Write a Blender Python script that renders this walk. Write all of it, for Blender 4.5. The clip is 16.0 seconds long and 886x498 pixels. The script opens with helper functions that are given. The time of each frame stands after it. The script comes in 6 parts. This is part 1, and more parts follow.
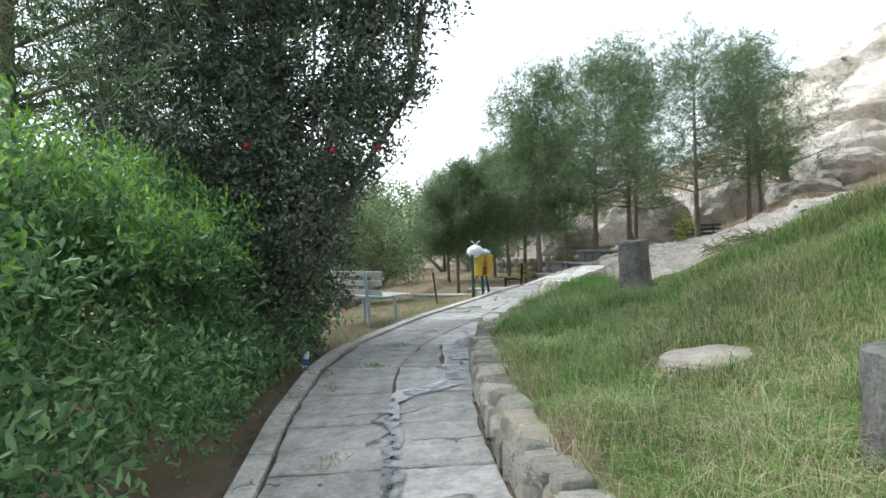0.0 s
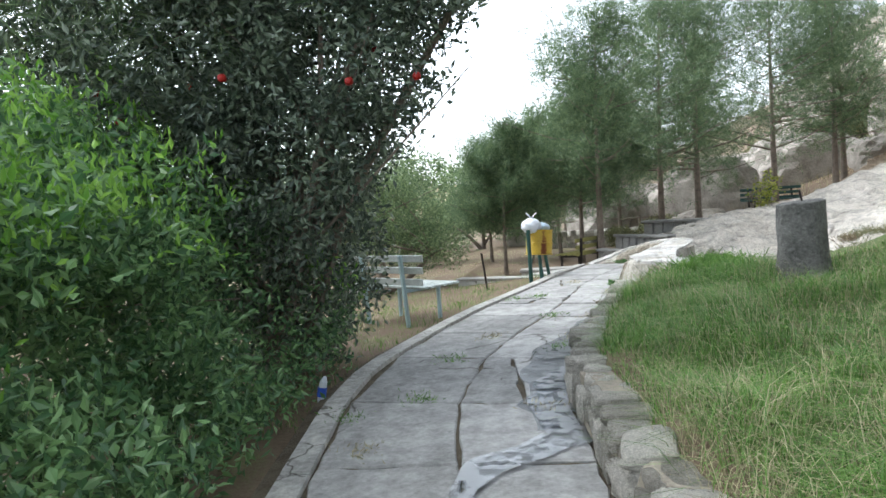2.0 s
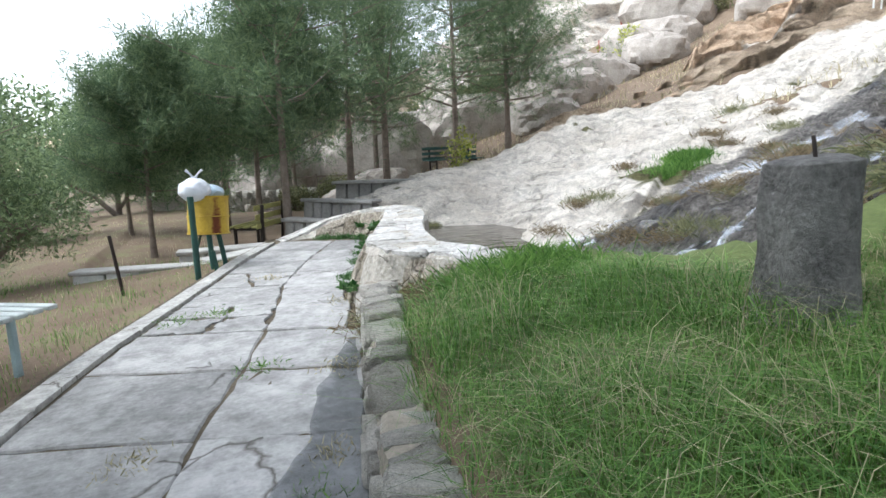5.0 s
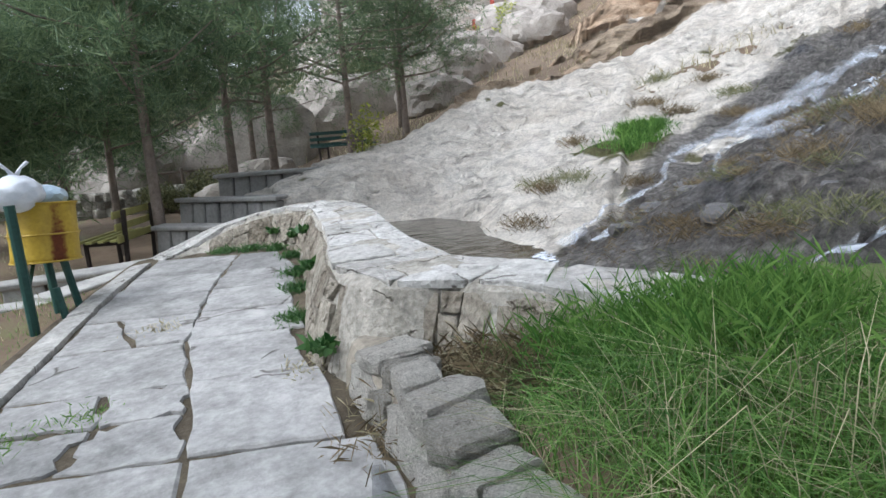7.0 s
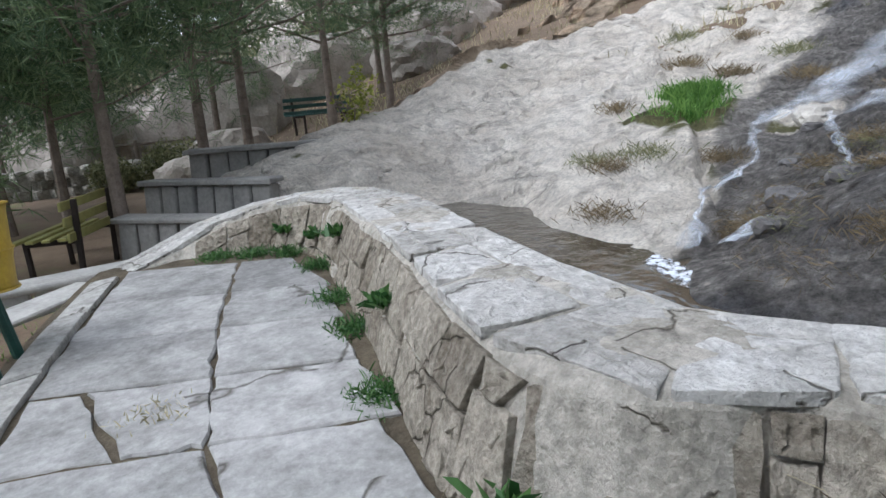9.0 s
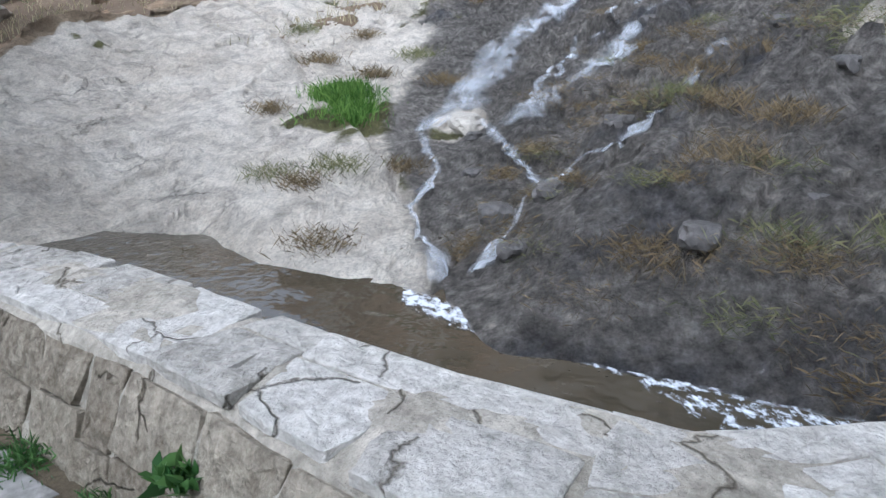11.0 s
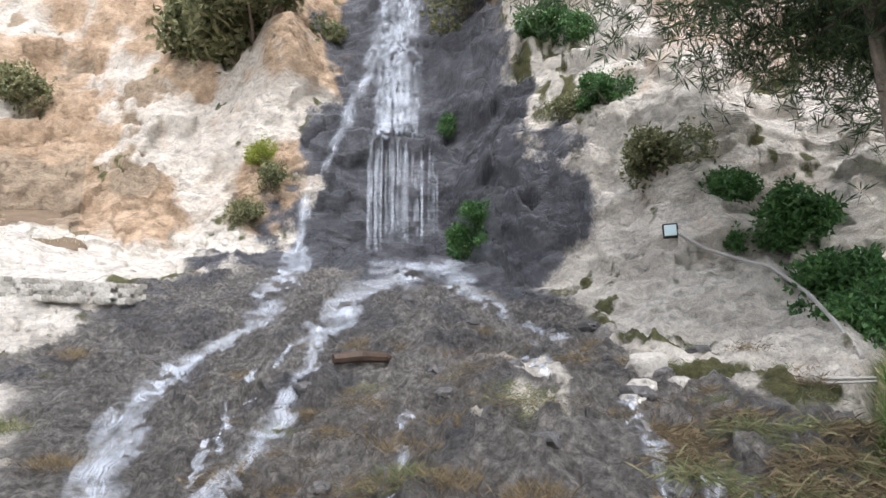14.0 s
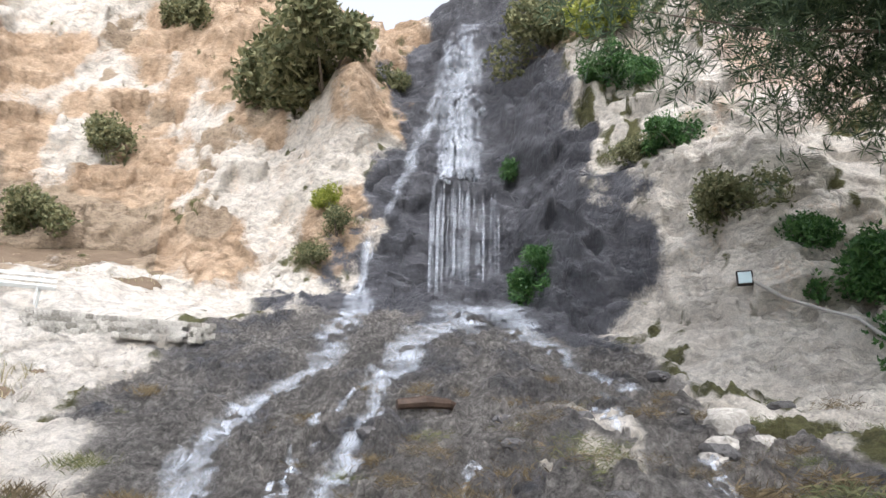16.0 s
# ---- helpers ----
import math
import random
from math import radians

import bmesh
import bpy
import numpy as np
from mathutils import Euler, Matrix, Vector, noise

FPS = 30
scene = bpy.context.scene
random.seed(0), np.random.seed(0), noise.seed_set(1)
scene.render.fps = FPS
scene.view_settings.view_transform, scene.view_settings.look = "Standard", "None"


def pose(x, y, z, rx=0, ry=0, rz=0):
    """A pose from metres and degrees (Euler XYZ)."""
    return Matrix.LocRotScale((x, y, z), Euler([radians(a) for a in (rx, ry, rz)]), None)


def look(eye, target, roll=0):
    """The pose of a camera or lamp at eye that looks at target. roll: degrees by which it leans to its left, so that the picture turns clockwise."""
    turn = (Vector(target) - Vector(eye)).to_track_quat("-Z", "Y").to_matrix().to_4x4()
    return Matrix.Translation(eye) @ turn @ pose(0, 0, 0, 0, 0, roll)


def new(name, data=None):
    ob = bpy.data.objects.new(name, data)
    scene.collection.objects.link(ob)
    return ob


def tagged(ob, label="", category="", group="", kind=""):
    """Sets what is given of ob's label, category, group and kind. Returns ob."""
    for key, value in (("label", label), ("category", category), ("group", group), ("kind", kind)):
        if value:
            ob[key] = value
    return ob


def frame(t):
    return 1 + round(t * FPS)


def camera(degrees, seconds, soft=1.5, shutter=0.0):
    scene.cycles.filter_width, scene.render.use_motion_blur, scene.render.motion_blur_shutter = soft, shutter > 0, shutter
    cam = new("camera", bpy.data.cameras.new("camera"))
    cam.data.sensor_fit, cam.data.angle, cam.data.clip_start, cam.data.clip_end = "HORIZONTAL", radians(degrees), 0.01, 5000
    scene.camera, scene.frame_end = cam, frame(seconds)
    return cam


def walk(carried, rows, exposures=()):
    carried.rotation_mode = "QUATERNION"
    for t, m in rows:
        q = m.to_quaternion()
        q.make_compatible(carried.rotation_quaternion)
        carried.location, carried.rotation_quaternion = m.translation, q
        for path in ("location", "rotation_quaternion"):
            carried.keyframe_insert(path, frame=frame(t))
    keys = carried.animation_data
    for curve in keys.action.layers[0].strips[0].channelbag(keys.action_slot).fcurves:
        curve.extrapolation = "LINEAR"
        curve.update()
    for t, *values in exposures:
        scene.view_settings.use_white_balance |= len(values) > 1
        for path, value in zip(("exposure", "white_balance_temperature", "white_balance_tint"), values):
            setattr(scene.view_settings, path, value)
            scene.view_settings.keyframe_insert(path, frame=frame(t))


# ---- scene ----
cam = camera(70.2, 16.0)
PATH = [
    (0, (0.77, 1.95, 1.327), (0.498, 3.931, 1.283), -2.4),
    (0.5, (0.617, 2.402, 1.352), (0.379, 4.386, 1.263), -1.4),
    (1, (0.435, 2.946, 1.318), (0.177, 4.925, 1.181), -1.7),
    (1.5, (0.277, 3.517, 1.279), (0.064, 5.5, 1.126), -3.9),
    (2, (0.162, 4.078, 1.289), (-0.211, 6.04, 1.176), -4.3),
    (2.5, (0.021, 4.673, 1.275), (-0.363, 6.633, 1.172), 0.2),
    (3, (-0.037, 5.271, 1.241), (-0.354, 7.244, 1.157), -3.4),
    (3.5, (-0.088, 5.836, 1.226), (-0.364, 7.812, 1.083), -2.8),
    (4, (-0.147, 6.344, 1.268), (-0.295, 8.324, 1.025), -3.5),
    (4.5, (-0.155, 6.857, 1.304), (0.062, 8.826, 1.024), -4.0),
    (5, (-0.153, 7.441, 1.278), (0.513, 9.3, 0.964), -2.8),
    (5.2, (-0.164, 7.641, 1.262), (0.659, 9.433, 0.928), -2.6),
    (7.3, (-0.161, 9.9, 1.156), (0.867, 11.574, 0.781), -4.7),
    (7.5, (-0.149, 10.076, 1.147), (0.829, 11.784, 0.791), -4.9),
    (8, (-0.103, 10.477, 1.171), (0.876, 12.182, 0.805), -5.7),
    (8.2, (-0.09, 10.644, 1.158), (0.917, 12.324, 0.755), -5.5),
    (10.3, (0.114, 12.065, 1.315), (1.553, 13.347, 0.78), -6.0),
    (10.5, (0.145, 12.159, 1.3), (1.681, 13.315, 0.75), -5.9),
    (11, (0.087, 12.468, 1.43), (1.906, 13.04, 0.827), -0.8),
    (11.5, (0.265, 12.711, 1.46), (2.193, 12.808, 0.939), -1.2),
    (12, (0.446, 12.93, 1.489), (2.399, 12.756, 1.095), -0.7),
    (12.5, (0.555, 13.149, 1.539), (2.511, 12.796, 1.315), -1.0),
    (13, (0.702, 13.316, 1.591), (2.645, 12.839, 1.595), -0.6),
    (13.5, (0.791, 13.448, 1.641), (2.69, 12.867, 1.881), -0.7),
    (14, (0.8, 13.615, 1.686), (2.627, 12.927, 2.12), -1.1),
    (14.5, (0.833, 13.653, 1.702), (2.631, 12.993, 2.278), -0.6),
    (15, (0.847, 13.666, 1.701), (2.646, 13.069, 2.341), 0.9),
    (15.5, (0.879, 13.695, 1.727), (2.698, 13.142, 2.35), 0.9),
    (16, (0.865, 13.694, 1.723), (2.717, 13.192, 2.289), 0.9),
]
BALANCE = [(0, 0.92, 6050, 5), (1.5, 1.08, 6000, 6), (3.5, 1.1, 5950, 7), (5.2, 1.0, 5900, 8), (7.3, 0.58, 5800, 9), (10.5, 0.42, 5650, 10), (11, 0.47, 5600, 10), (12.5, 0.7, 5600, 11), (13.2, 0.8, 5800, 12), (14, 0.75, 6150, 12), (16, 0.75, 6200, 12)]
walk(cam, [(t, look(eye, target, roll)) for t, eye, target, roll in PATH], BALANCE)

# ---- light ----
SUN_EL, SUN_AZ = 52.0, -80.0
world = bpy.data.worlds.new("world")
scene.world = world
world.use_nodes = True
wn = world.node_tree.nodes
sky = wn.new("ShaderNodeTexSky")
sky.sky_type, sky.sun_disc = "NISHITA", False
sky.sun_elevation, sky.sun_rotation = radians(SUN_EL), radians(SUN_AZ)
sky.air_density, sky.dust_density, sky.ozone_density = 1.0, 3.0, 1.0
haze = wn.new("ShaderNodeHueSaturation")
haze.inputs["Saturation"].default_value, haze.inputs["Value"].default_value = 0.22, 1.8
world.node_tree.links.new(sky.outputs[0], haze.inputs["Color"])
world.node_tree.links.new(haze.outputs[0], wn["Background"].inputs[0])
wn["Background"].inputs[1].default_value = 0.15
sun = new("sun", bpy.data.lights.new("sun", "SUN"))
sun.data.energy, sun.data.angle, sun.data.color = 0.45, radians(50), (1.0, 0.92, 0.84)
sun.matrix_world = look((0, 0, 0), (-math.sin(radians(SUN_AZ)) * math.cos(radians(SUN_EL)), -math.cos(radians(SUN_AZ)) * math.cos(radians(SUN_EL)), -math.sin(radians(SUN_EL))))


# ---- materials ----
def material(name, dark, light, scale=3.0, fine=40.0, rough=0.85, bump=0.3, fine_bump=0.25, depth=0.03, attrs=(), spec=0.3, object_random=0.0, island=0.0, translucent=0.0, crack=0.0, grit=0.0):
    """A surface with grain at two scales; crack: scale of fine dark cracks, grit: depth of coarse flaking relief. attrs: (attribute, dark, light, roughness) laid over it where the attribute is 1."""
    m = bpy.data.materials.new(name)
    m.use_nodes = True
    n, ln = m.node_tree.nodes, m.node_tree.links
    b = n["Principled BSDF"]
    b.inputs["Specular IOR Level"].default_value = spec
    co = n.new("ShaderNodeTexCoord").outputs["Object"]

    def noise_tex(sc, detail=6, r=0.6):
        t = n.new("ShaderNodeTexNoise")
        t.inputs["Scale"].default_value, t.inputs["Detail"].default_value, t.inputs["Roughness"].default_value = sc, detail, r
        ln.new(co, t.inputs["Vector"])
        return t.outputs["Fac"]

    def math_node(op, a, c):
        t = n.new("ShaderNodeMath")
        t.operation = op
        for i, v in enumerate((a, c)):
            if isinstance(v, (int, float)):
                t.inputs[i].default_value = v
            else:
                ln.new(v, t.inputs[i])
        return t.outputs[0]

    def ramp(fac, c0, c1, lo=0.32, hi=0.68):
        r = n.new("ShaderNodeValToRGB")
        r.color_ramp.elements[0].position, r.color_ramp.elements[1].position = lo, hi
        r.color_ramp.elements[0].color, r.color_ramp.elements[1].color = (*c0, 1), (*c1, 1)
        ln.new(fac, r.inputs[0])
        return r.outputs[0]

    def mix(fac, a, c):
        t = n.new("ShaderNodeMix")
        t.data_type = "RGBA"
        ln.new(fac, t.inputs[0])
        ln.new(a, t.inputs[6])
        ln.new(c, t.inputs[7])
        return t.outputs[2]

    big, small = noise_tex(scale), noise_tex(fine)
    both = math_node("ADD", math_node("MULTIPLY", big, 0.6), math_node("MULTIPLY", small, 0.4))
    if object_random:
        info = n.new("ShaderNodeObjectInfo").outputs["Random"]
        both = math_node("ADD", both, math_node("MULTIPLY", math_node("SUBTRACT", info, 0.5), object_random))
    if island:
        geo = n.new("ShaderNodeNewGeometry").outputs["Random Per Island"]
        both = math_node("ADD", both, math_node("MULTIPLY", math_node("SUBTRACT", geo, 0.5), island))
    col = ramp(both, dark, light)
    rg = None
    for a_name, d2, l2, r2 in attrs:
        at = n.new("ShaderNodeAttribute")
        at.attribute_name = a_name
        edge = math_node("ADD", at.outputs["Fac"], math_node("MULTIPLY", math_node("SUBTRACT", both, 0.5), 1.6))
        f = ramp(edge, (0, 0, 0), (1, 1, 1), 0.35, 0.65)
        col = mix(f, col, ramp(both, d2, l2))
        t = n.new("ShaderNodeMix")
        ln.new(f, t.inputs[0])
        if rg is None:
            t.inputs[2].default_value = rough
        else:
            ln.new(rg, t.inputs[2])
        t.inputs[3].default_value = r2
        rg = t.outputs[0]
    height = math_node("ADD", big, math_node("MULTIPLY", small, fine_bump))
    if crack:
        warp = n.new("ShaderNodeTexNoise")
        warp.inputs["Scale"].default_value, warp.inputs["Detail"].default_value = crack * 1.3, 5
        ln.new(co, warp.inputs["Vector"])
        bent = n.new("ShaderNodeVectorMath")
        bent.operation = "MULTIPLY_ADD"
        ln.new(warp.outputs["Color"], bent.inputs[0])
        bent.inputs[1].default_value = (0.9 / crack,) * 3
        ln.new(co, bent.inputs[2])
        seam = n.new("ShaderNodeTexVoronoi")
        seam.feature = "DISTANCE_TO_EDGE"
        seam.inputs["Scale"].default_value = crack
        ln.new(bent.outputs[0], seam.inputs["Vector"])
        # a crack shows only here and there along the seams
        open_ = math_node("ADD", seam.outputs["Distance"], math_node("MULTIPLY", math_node("GREATER_THAN", noise_tex(crack * 0.8, 2), 0.44), 0.2))
        line = ramp(open_, (0.3, 0.28, 0.25), (1, 1, 1), 0.0, 0.022)
        flake = ramp(noise_tex(crack * 6, 8, 0.75), (0.74, 0.74, 0.73), (1.25, 1.25, 1.25), 0.36, 0.6)
        for tone in (line, flake):
            t = n.new("ShaderNodeMix")
            t.data_type, t.blend_type = "RGBA", "MULTIPLY"
            t.inputs[0].default_value = 1.0
            ln.new(col, t.inputs[6])
            ln.new(tone, t.inputs[7])
            col = t.outputs[2]
        height = math_node("ADD", height, math_node("MULTIPLY", line, 0.5))
    if grit:
        height = math_node("ADD", height, math_node("MULTIPLY", noise_tex(scale * 3.3, 9, 0.72), grit))
    ln.new(col, b.inputs["Base Color"])
    if rg is None:
        b.inputs["Roughness"].default_value = rough
    else:
        ln.new(rg, b.inputs["Roughness"])
    if bump:
        bp = n.new("ShaderNodeBump")
        bp.inputs["Strength"].default_value, bp.inputs["Distance"].default_value = bump, depth
        ln.new(height, bp.inputs["Height"])
        ln.new(bp.outputs[0], b.inputs["Normal"])
    if translucent:
        tr = n.new("ShaderNodeBsdfTranslucent")
        ln.new(col, tr.inputs[0])
        ms = n.new("ShaderNodeMixShader")
        ms.inputs[0].default_value = translucent
        ln.new(b.outputs[0], ms.inputs[1])
        ln.new(tr.outputs[0], ms.inputs[2])
        ln.new(ms.outputs[0], n["Material Output"].inputs[0])
    return m


WET = ("wet", (0.04, 0.042, 0.05), (0.165, 0.165, 0.18), 0.34)
GRAVEL = ("gravel", (0.14, 0.13, 0.12), (0.40, 0.37, 0.34), 0.7)
MOSS = ("moss", (0.03, 0.035, 0.012), (0.17, 0.16, 0.07), 0.9)
EARTH = ("earth", (0.22, 0.16, 0.11), (0.45, 0.36, 0.26), 0.95)


def rock_material():
    """Bedded limestone: pale and ochre patches, dark cracks along the beds, pits; wet, mossy and earthy where the attributes say."""
    m = material("limestone", (0.53, 0.475, 0.40), (0.80, 0.755, 0.68), 0.9, 11, 0.9, 0, attrs=(("ochre", (0.33, 0.22, 0.135), (0.62, 0.475, 0.34), 0.95), EARTH, MOSS, GRAVEL, WET))
    n, ln = m.node_tree.nodes, m.node_tree.links
    b = n["Principled BSDF"]
    col = b.inputs["Base Color"].links[0].from_socket
    co = n.new("ShaderNodeTexCoord").outputs["Object"]

    def tex(kind, scale, vec, **kw):
        t = n.new(kind)
        t.inputs["Scale"].default_value = scale
        for k, v in kw.items():
            t.inputs[k].default_value = v
        ln.new(vec, t.inputs["Vector"])
        return t

    mp = n.new("ShaderNodeMapping")
    mp.inputs["Scale"].default_value, mp.inputs["Rotation"].default_value = (0.45, 0.45, 1.5), (0.12, -0.28, 0)
    warp = tex("ShaderNodeTexNoise", 1.7, co, Detail=4.0)
    va = n.new("ShaderNodeVectorMath")
    va.operation = "MULTIPLY_ADD"
    ln.new(warp.outputs["Color"], va.inputs[0])
    va.inputs[1].default_value = (0.7, 0.7, 0.7)
    ln.new(co, va.inputs[2])
    ln.new(va.outputs[0], mp.inputs["Vector"])
    crack = n.new("ShaderNodeTexVoronoi")
    crack.feature = "DISTANCE_TO_EDGE"
    crack.inputs["Scale"].default_value = 2.2
    ln.new(mp.outputs[0], crack.inputs["Vector"])
    fine = tex("ShaderNodeTexNoise", 5.0, mp.outputs[0], Detail=9.0, Roughness=0.72)
    grit = tex("ShaderNodeTexNoise", 38.0, co, Detail=5.0, Roughness=0.7)

    def ramp(f, lo, hi, c0, c1):
        r = n.new("ShaderNodeValToRGB")
        r.color_ramp.elements[0].position, r.color_ramp.elements[1].position = lo, hi
        r.color_ramp.elements[0].color, r.color_ramp.elements[1].color = (c0, c0, c0, 1), (c1, c1, c1, 1)
        ln.new(f, r.inputs[0])
        return r.outputs[0]

    def mul(a, c, op="MULTIPLY"):
        t = n.new("ShaderNodeMix")
        t.data_type, t.blend_type = "RGBA", op
        t.inputs[0].default_value = 1.0
        ln.new(a, t.inputs[6])
        ln.new(c, t.inputs[7])
        return t.outputs[2]

    veil = tex("ShaderNodeTexNoise", 0.8, co, Detail=3.0)
    gap = n.new("ShaderNodeMath")
    gap.operation = "MULTIPLY_ADD"
    ln.new(ramp(veil.outputs["Fac"], 0.45, 0.62, 0.2, 0.0), gap.inputs[0])
    gap.inputs[1].default_value = 1.0
    ln.new(crack.outputs["Distance"], gap.inputs[2])
    col = mul(col, ramp(gap.outputs[0], 0.0, 0.03, 0.62, 1.0))
    col = mul(col, ramp(fine.outputs["Fac"], 0.34, 0.56, 0.6, 1.1))
    col = mul(col, ramp(grit.outputs["Fac"], 0.34, 0.56, 0.74, 1.08))
    # broken shale on the slope below the fall
    gritty = n.new("ShaderNodeAttribute")
    gritty.attribute_name = "gravel"
    shale = tex("ShaderNodeTexVoronoi", 7.0, va.outputs[0])
    crumb = tex("ShaderNodeTexNoise", 13.0, co, Detail=8.0, Roughness=0.8)
    chips = mul(ramp(shale.outputs["Distance"], 0.1, 0.75, 1.25, 0.6), ramp(crumb.outputs["Fac"], 0.36, 0.64, 0.5, 2.0))
    wetmix = n.new("ShaderNodeMix")
    wetmix.data_type, wetmix.blend_type = "RGBA", "MULTIPLY"
    ln.new(gritty.outputs["Fac"], wetmix.inputs[0])
    ln.new(col, wetmix.inputs[6])
    ln.new(chips, wetmix.inputs[7])
    col = wetmix.outputs[2]
    ln.new(col, b.inputs["Base Color"])
    h = n.new("ShaderNodeMath")
    h.operation = "MULTIPLY_ADD"
    ln.new(fine.outputs["Fac"], h.inputs[0])
    h.inputs[1].default_value = 1.0
    ln.new(ramp(gap.outputs[0], 0.0, 0.05, 0.0, 0.22), h.inputs[2])
    h2 = n.new("ShaderNodeMath")
    h2.operation = "MULTIPLY_ADD"
    ln.new(grit.outputs["Fac"], h2.inputs[0])
    h2.inputs[1].default_value = 0.12
    ln.new(h.outputs[0], h2.inputs[2])
    rough = n.new("ShaderNodeMath")
    rough.operation = "MULTIPLY"
    ln.new(chips, rough.inputs[0])
    ln.new(gritty.outputs["Fac"], rough.inputs[1])
    h3 = n.new("ShaderNodeMath")
    h3.operation = "MULTIPLY_ADD"
    ln.new(rough.outputs[0], h3.inputs[0])
    h3.inputs[1].default_value = 0.42
    ln.new(h2.outputs[0], h3.inputs[2])
    bp = n.new("ShaderNodeBump")
    bp.inputs["Strength"].default_value, bp.inputs["Distance"].default_value = 1.0, 0.2
    ln.new(h3.outputs[0], bp.inputs["Height"])
    ln.new(bp.outputs[0], b.inputs["Normal"])
    return m


ROCK = rock_material()
SOIL = material("soil", (0.10, 0.07, 0.045), (0.215, 0.16, 0.11), 1.5, 30, 0.95, 0.6, 0.5, 0.05, (("green", (0.05, 0.075, 0.02), (0.15, 0.18, 0.06), 0.9), ("wet", (0.03, 0.028, 0.025), (0.08, 0.07, 0.06), 0.4)))
SLAB = material("path slab", (0.18, 0.177, 0.172), (0.37, 0.363, 0.35), 1.6, 30, 0.8, 0.7, 0.5, 0.02, (("wet", (0.05, 0.05, 0.052), (0.16, 0.16, 0.165), 0.22),), object_random=0.22, crack=1.1, grit=0.5)
JOINT = material("path joint", (0.05, 0.04, 0.028), (0.17, 0.14, 0.095), 6, 60, 0.95, 0.9, 0.6, 0.03, grit=1.0)
CONCRETE = material("concrete", (0.24, 0.235, 0.22), (0.45, 0.44, 0.41), 3, 40, 0.9, 0.7, crack=2.2, grit=0.7)
WHITEWASH = material("whitewashed stone", (0.22, 0.20, 0.165), (0.52, 0.49, 0.43), 3.5, 26, 0.9, 0.9, 0.5, 0.05, island=0.15, crack=3.0, grit=1.0)
BARK = material("bark", (0.10, 0.08, 0.065), (0.28, 0.23, 0.19), 8, 60, 0.95, 0.8, 0.5, 0.02)
STUMP = material("weathered stump", (0.10, 0.095, 0.09), (0.34, 0.33, 0.31), 5, 40, 0.95, 1.0, 0.5, 0.05, grit=1.6)
HEDGE = material("hedge leaf", (0.065, 0.145, 0.058), (0.21, 0.35, 0.14), 1.2, 8, 0.35, 0, island=0.7, translucent=0.35, spec=0.6)
# light-green tips, coloured brighter still to show the hedge's lit top
HEDGE_TIP = material("young and lit hedge leaf", (0.12, 0.27, 0.035), (0.30, 0.50, 0.10), 1.2, 8, 0.45, 0, island=0.5, translucent=0.45)
DARK_LEAF = material("dark leaf", (0.05, 0.075, 0.05), (0.17, 0.21, 0.145), 1.2, 8, 0.35, 0, island=0.8, translucent=0.2, spec=0.5)
OLIVE = material("olive leaf", (0.10, 0.15, 0.07), (0.26, 0.34, 0.17), 1.2, 8, 0.55, 0, island=0.6, translucent=0.3)
PINE = material("pine needle", (0.075, 0.125, 0.065), (0.21, 0.28, 0.14), 0.6, 6, 0.6, 0, island=0.6, translucent=0.3)
GRASS = material("grass blade", (0.06, 0.15, 0.027), (0.19, 0.33, 0.075), 0.8, 6, 0.6, 0, island=0.5, translucent=0.35)
HAY = material("dry grass blade", (0.24, 0.22, 0.13), (0.54, 0.48, 0.31), 0.8, 6, 0.8, 0, island=0.5, translucent=0.3)


def paint(name, c, rough=0.5, metallic=0.0, wear=0.6):
    d = tuple(v * wear for v in c)
    m = material(name, d, c, 6, 60, rough, 0.15)
    m.node_tree.nodes["Principled BSDF"].inputs["Metallic"].default_value = metallic
    return m


def water_material():
    m = bpy.data.materials.new("pool water")
    m.use_nodes = True
    n, ln = m.node_tree.nodes, m.node_tree.links
    b = n["Principled BSDF"]
    b.inputs["Base Color"].default_value = (0.05, 0.043, 0.031, 1)
    b.inputs["Roughness"].default_value = 0.07
    co = n.new("ShaderNodeTexCoord").outputs["Object"]
    t = n.new("ShaderNodeTexNoise")
    t.inputs["Scale"].default_value, t.inputs["Detail"].default_value = 5, 3
    ln.new(co, t.inputs["Vector"])
    bp = n.new("ShaderNodeBump")
    bp.inputs["Strength"].default_value, bp.inputs["Distance"].default_value = 0.25, 0.05
    ln.new(t.outputs["Fac"], bp.inputs["Height"])
    ln.new(bp.outputs[0], b.inputs["Normal"])
    return m


POOL = water_material()


# ---- mesh helpers ----
rng = np.random.default_rng(7)


def part(name, bm, mat, parent=None, label=""):
    me = bpy.data.meshes.new(name)
    bm.to_mesh(me)
    bm.free()
    me.materials.append(mat)
    ob = new(name, me)
    if parent:
        ob.parent = parent
    return tagged(ob, label)


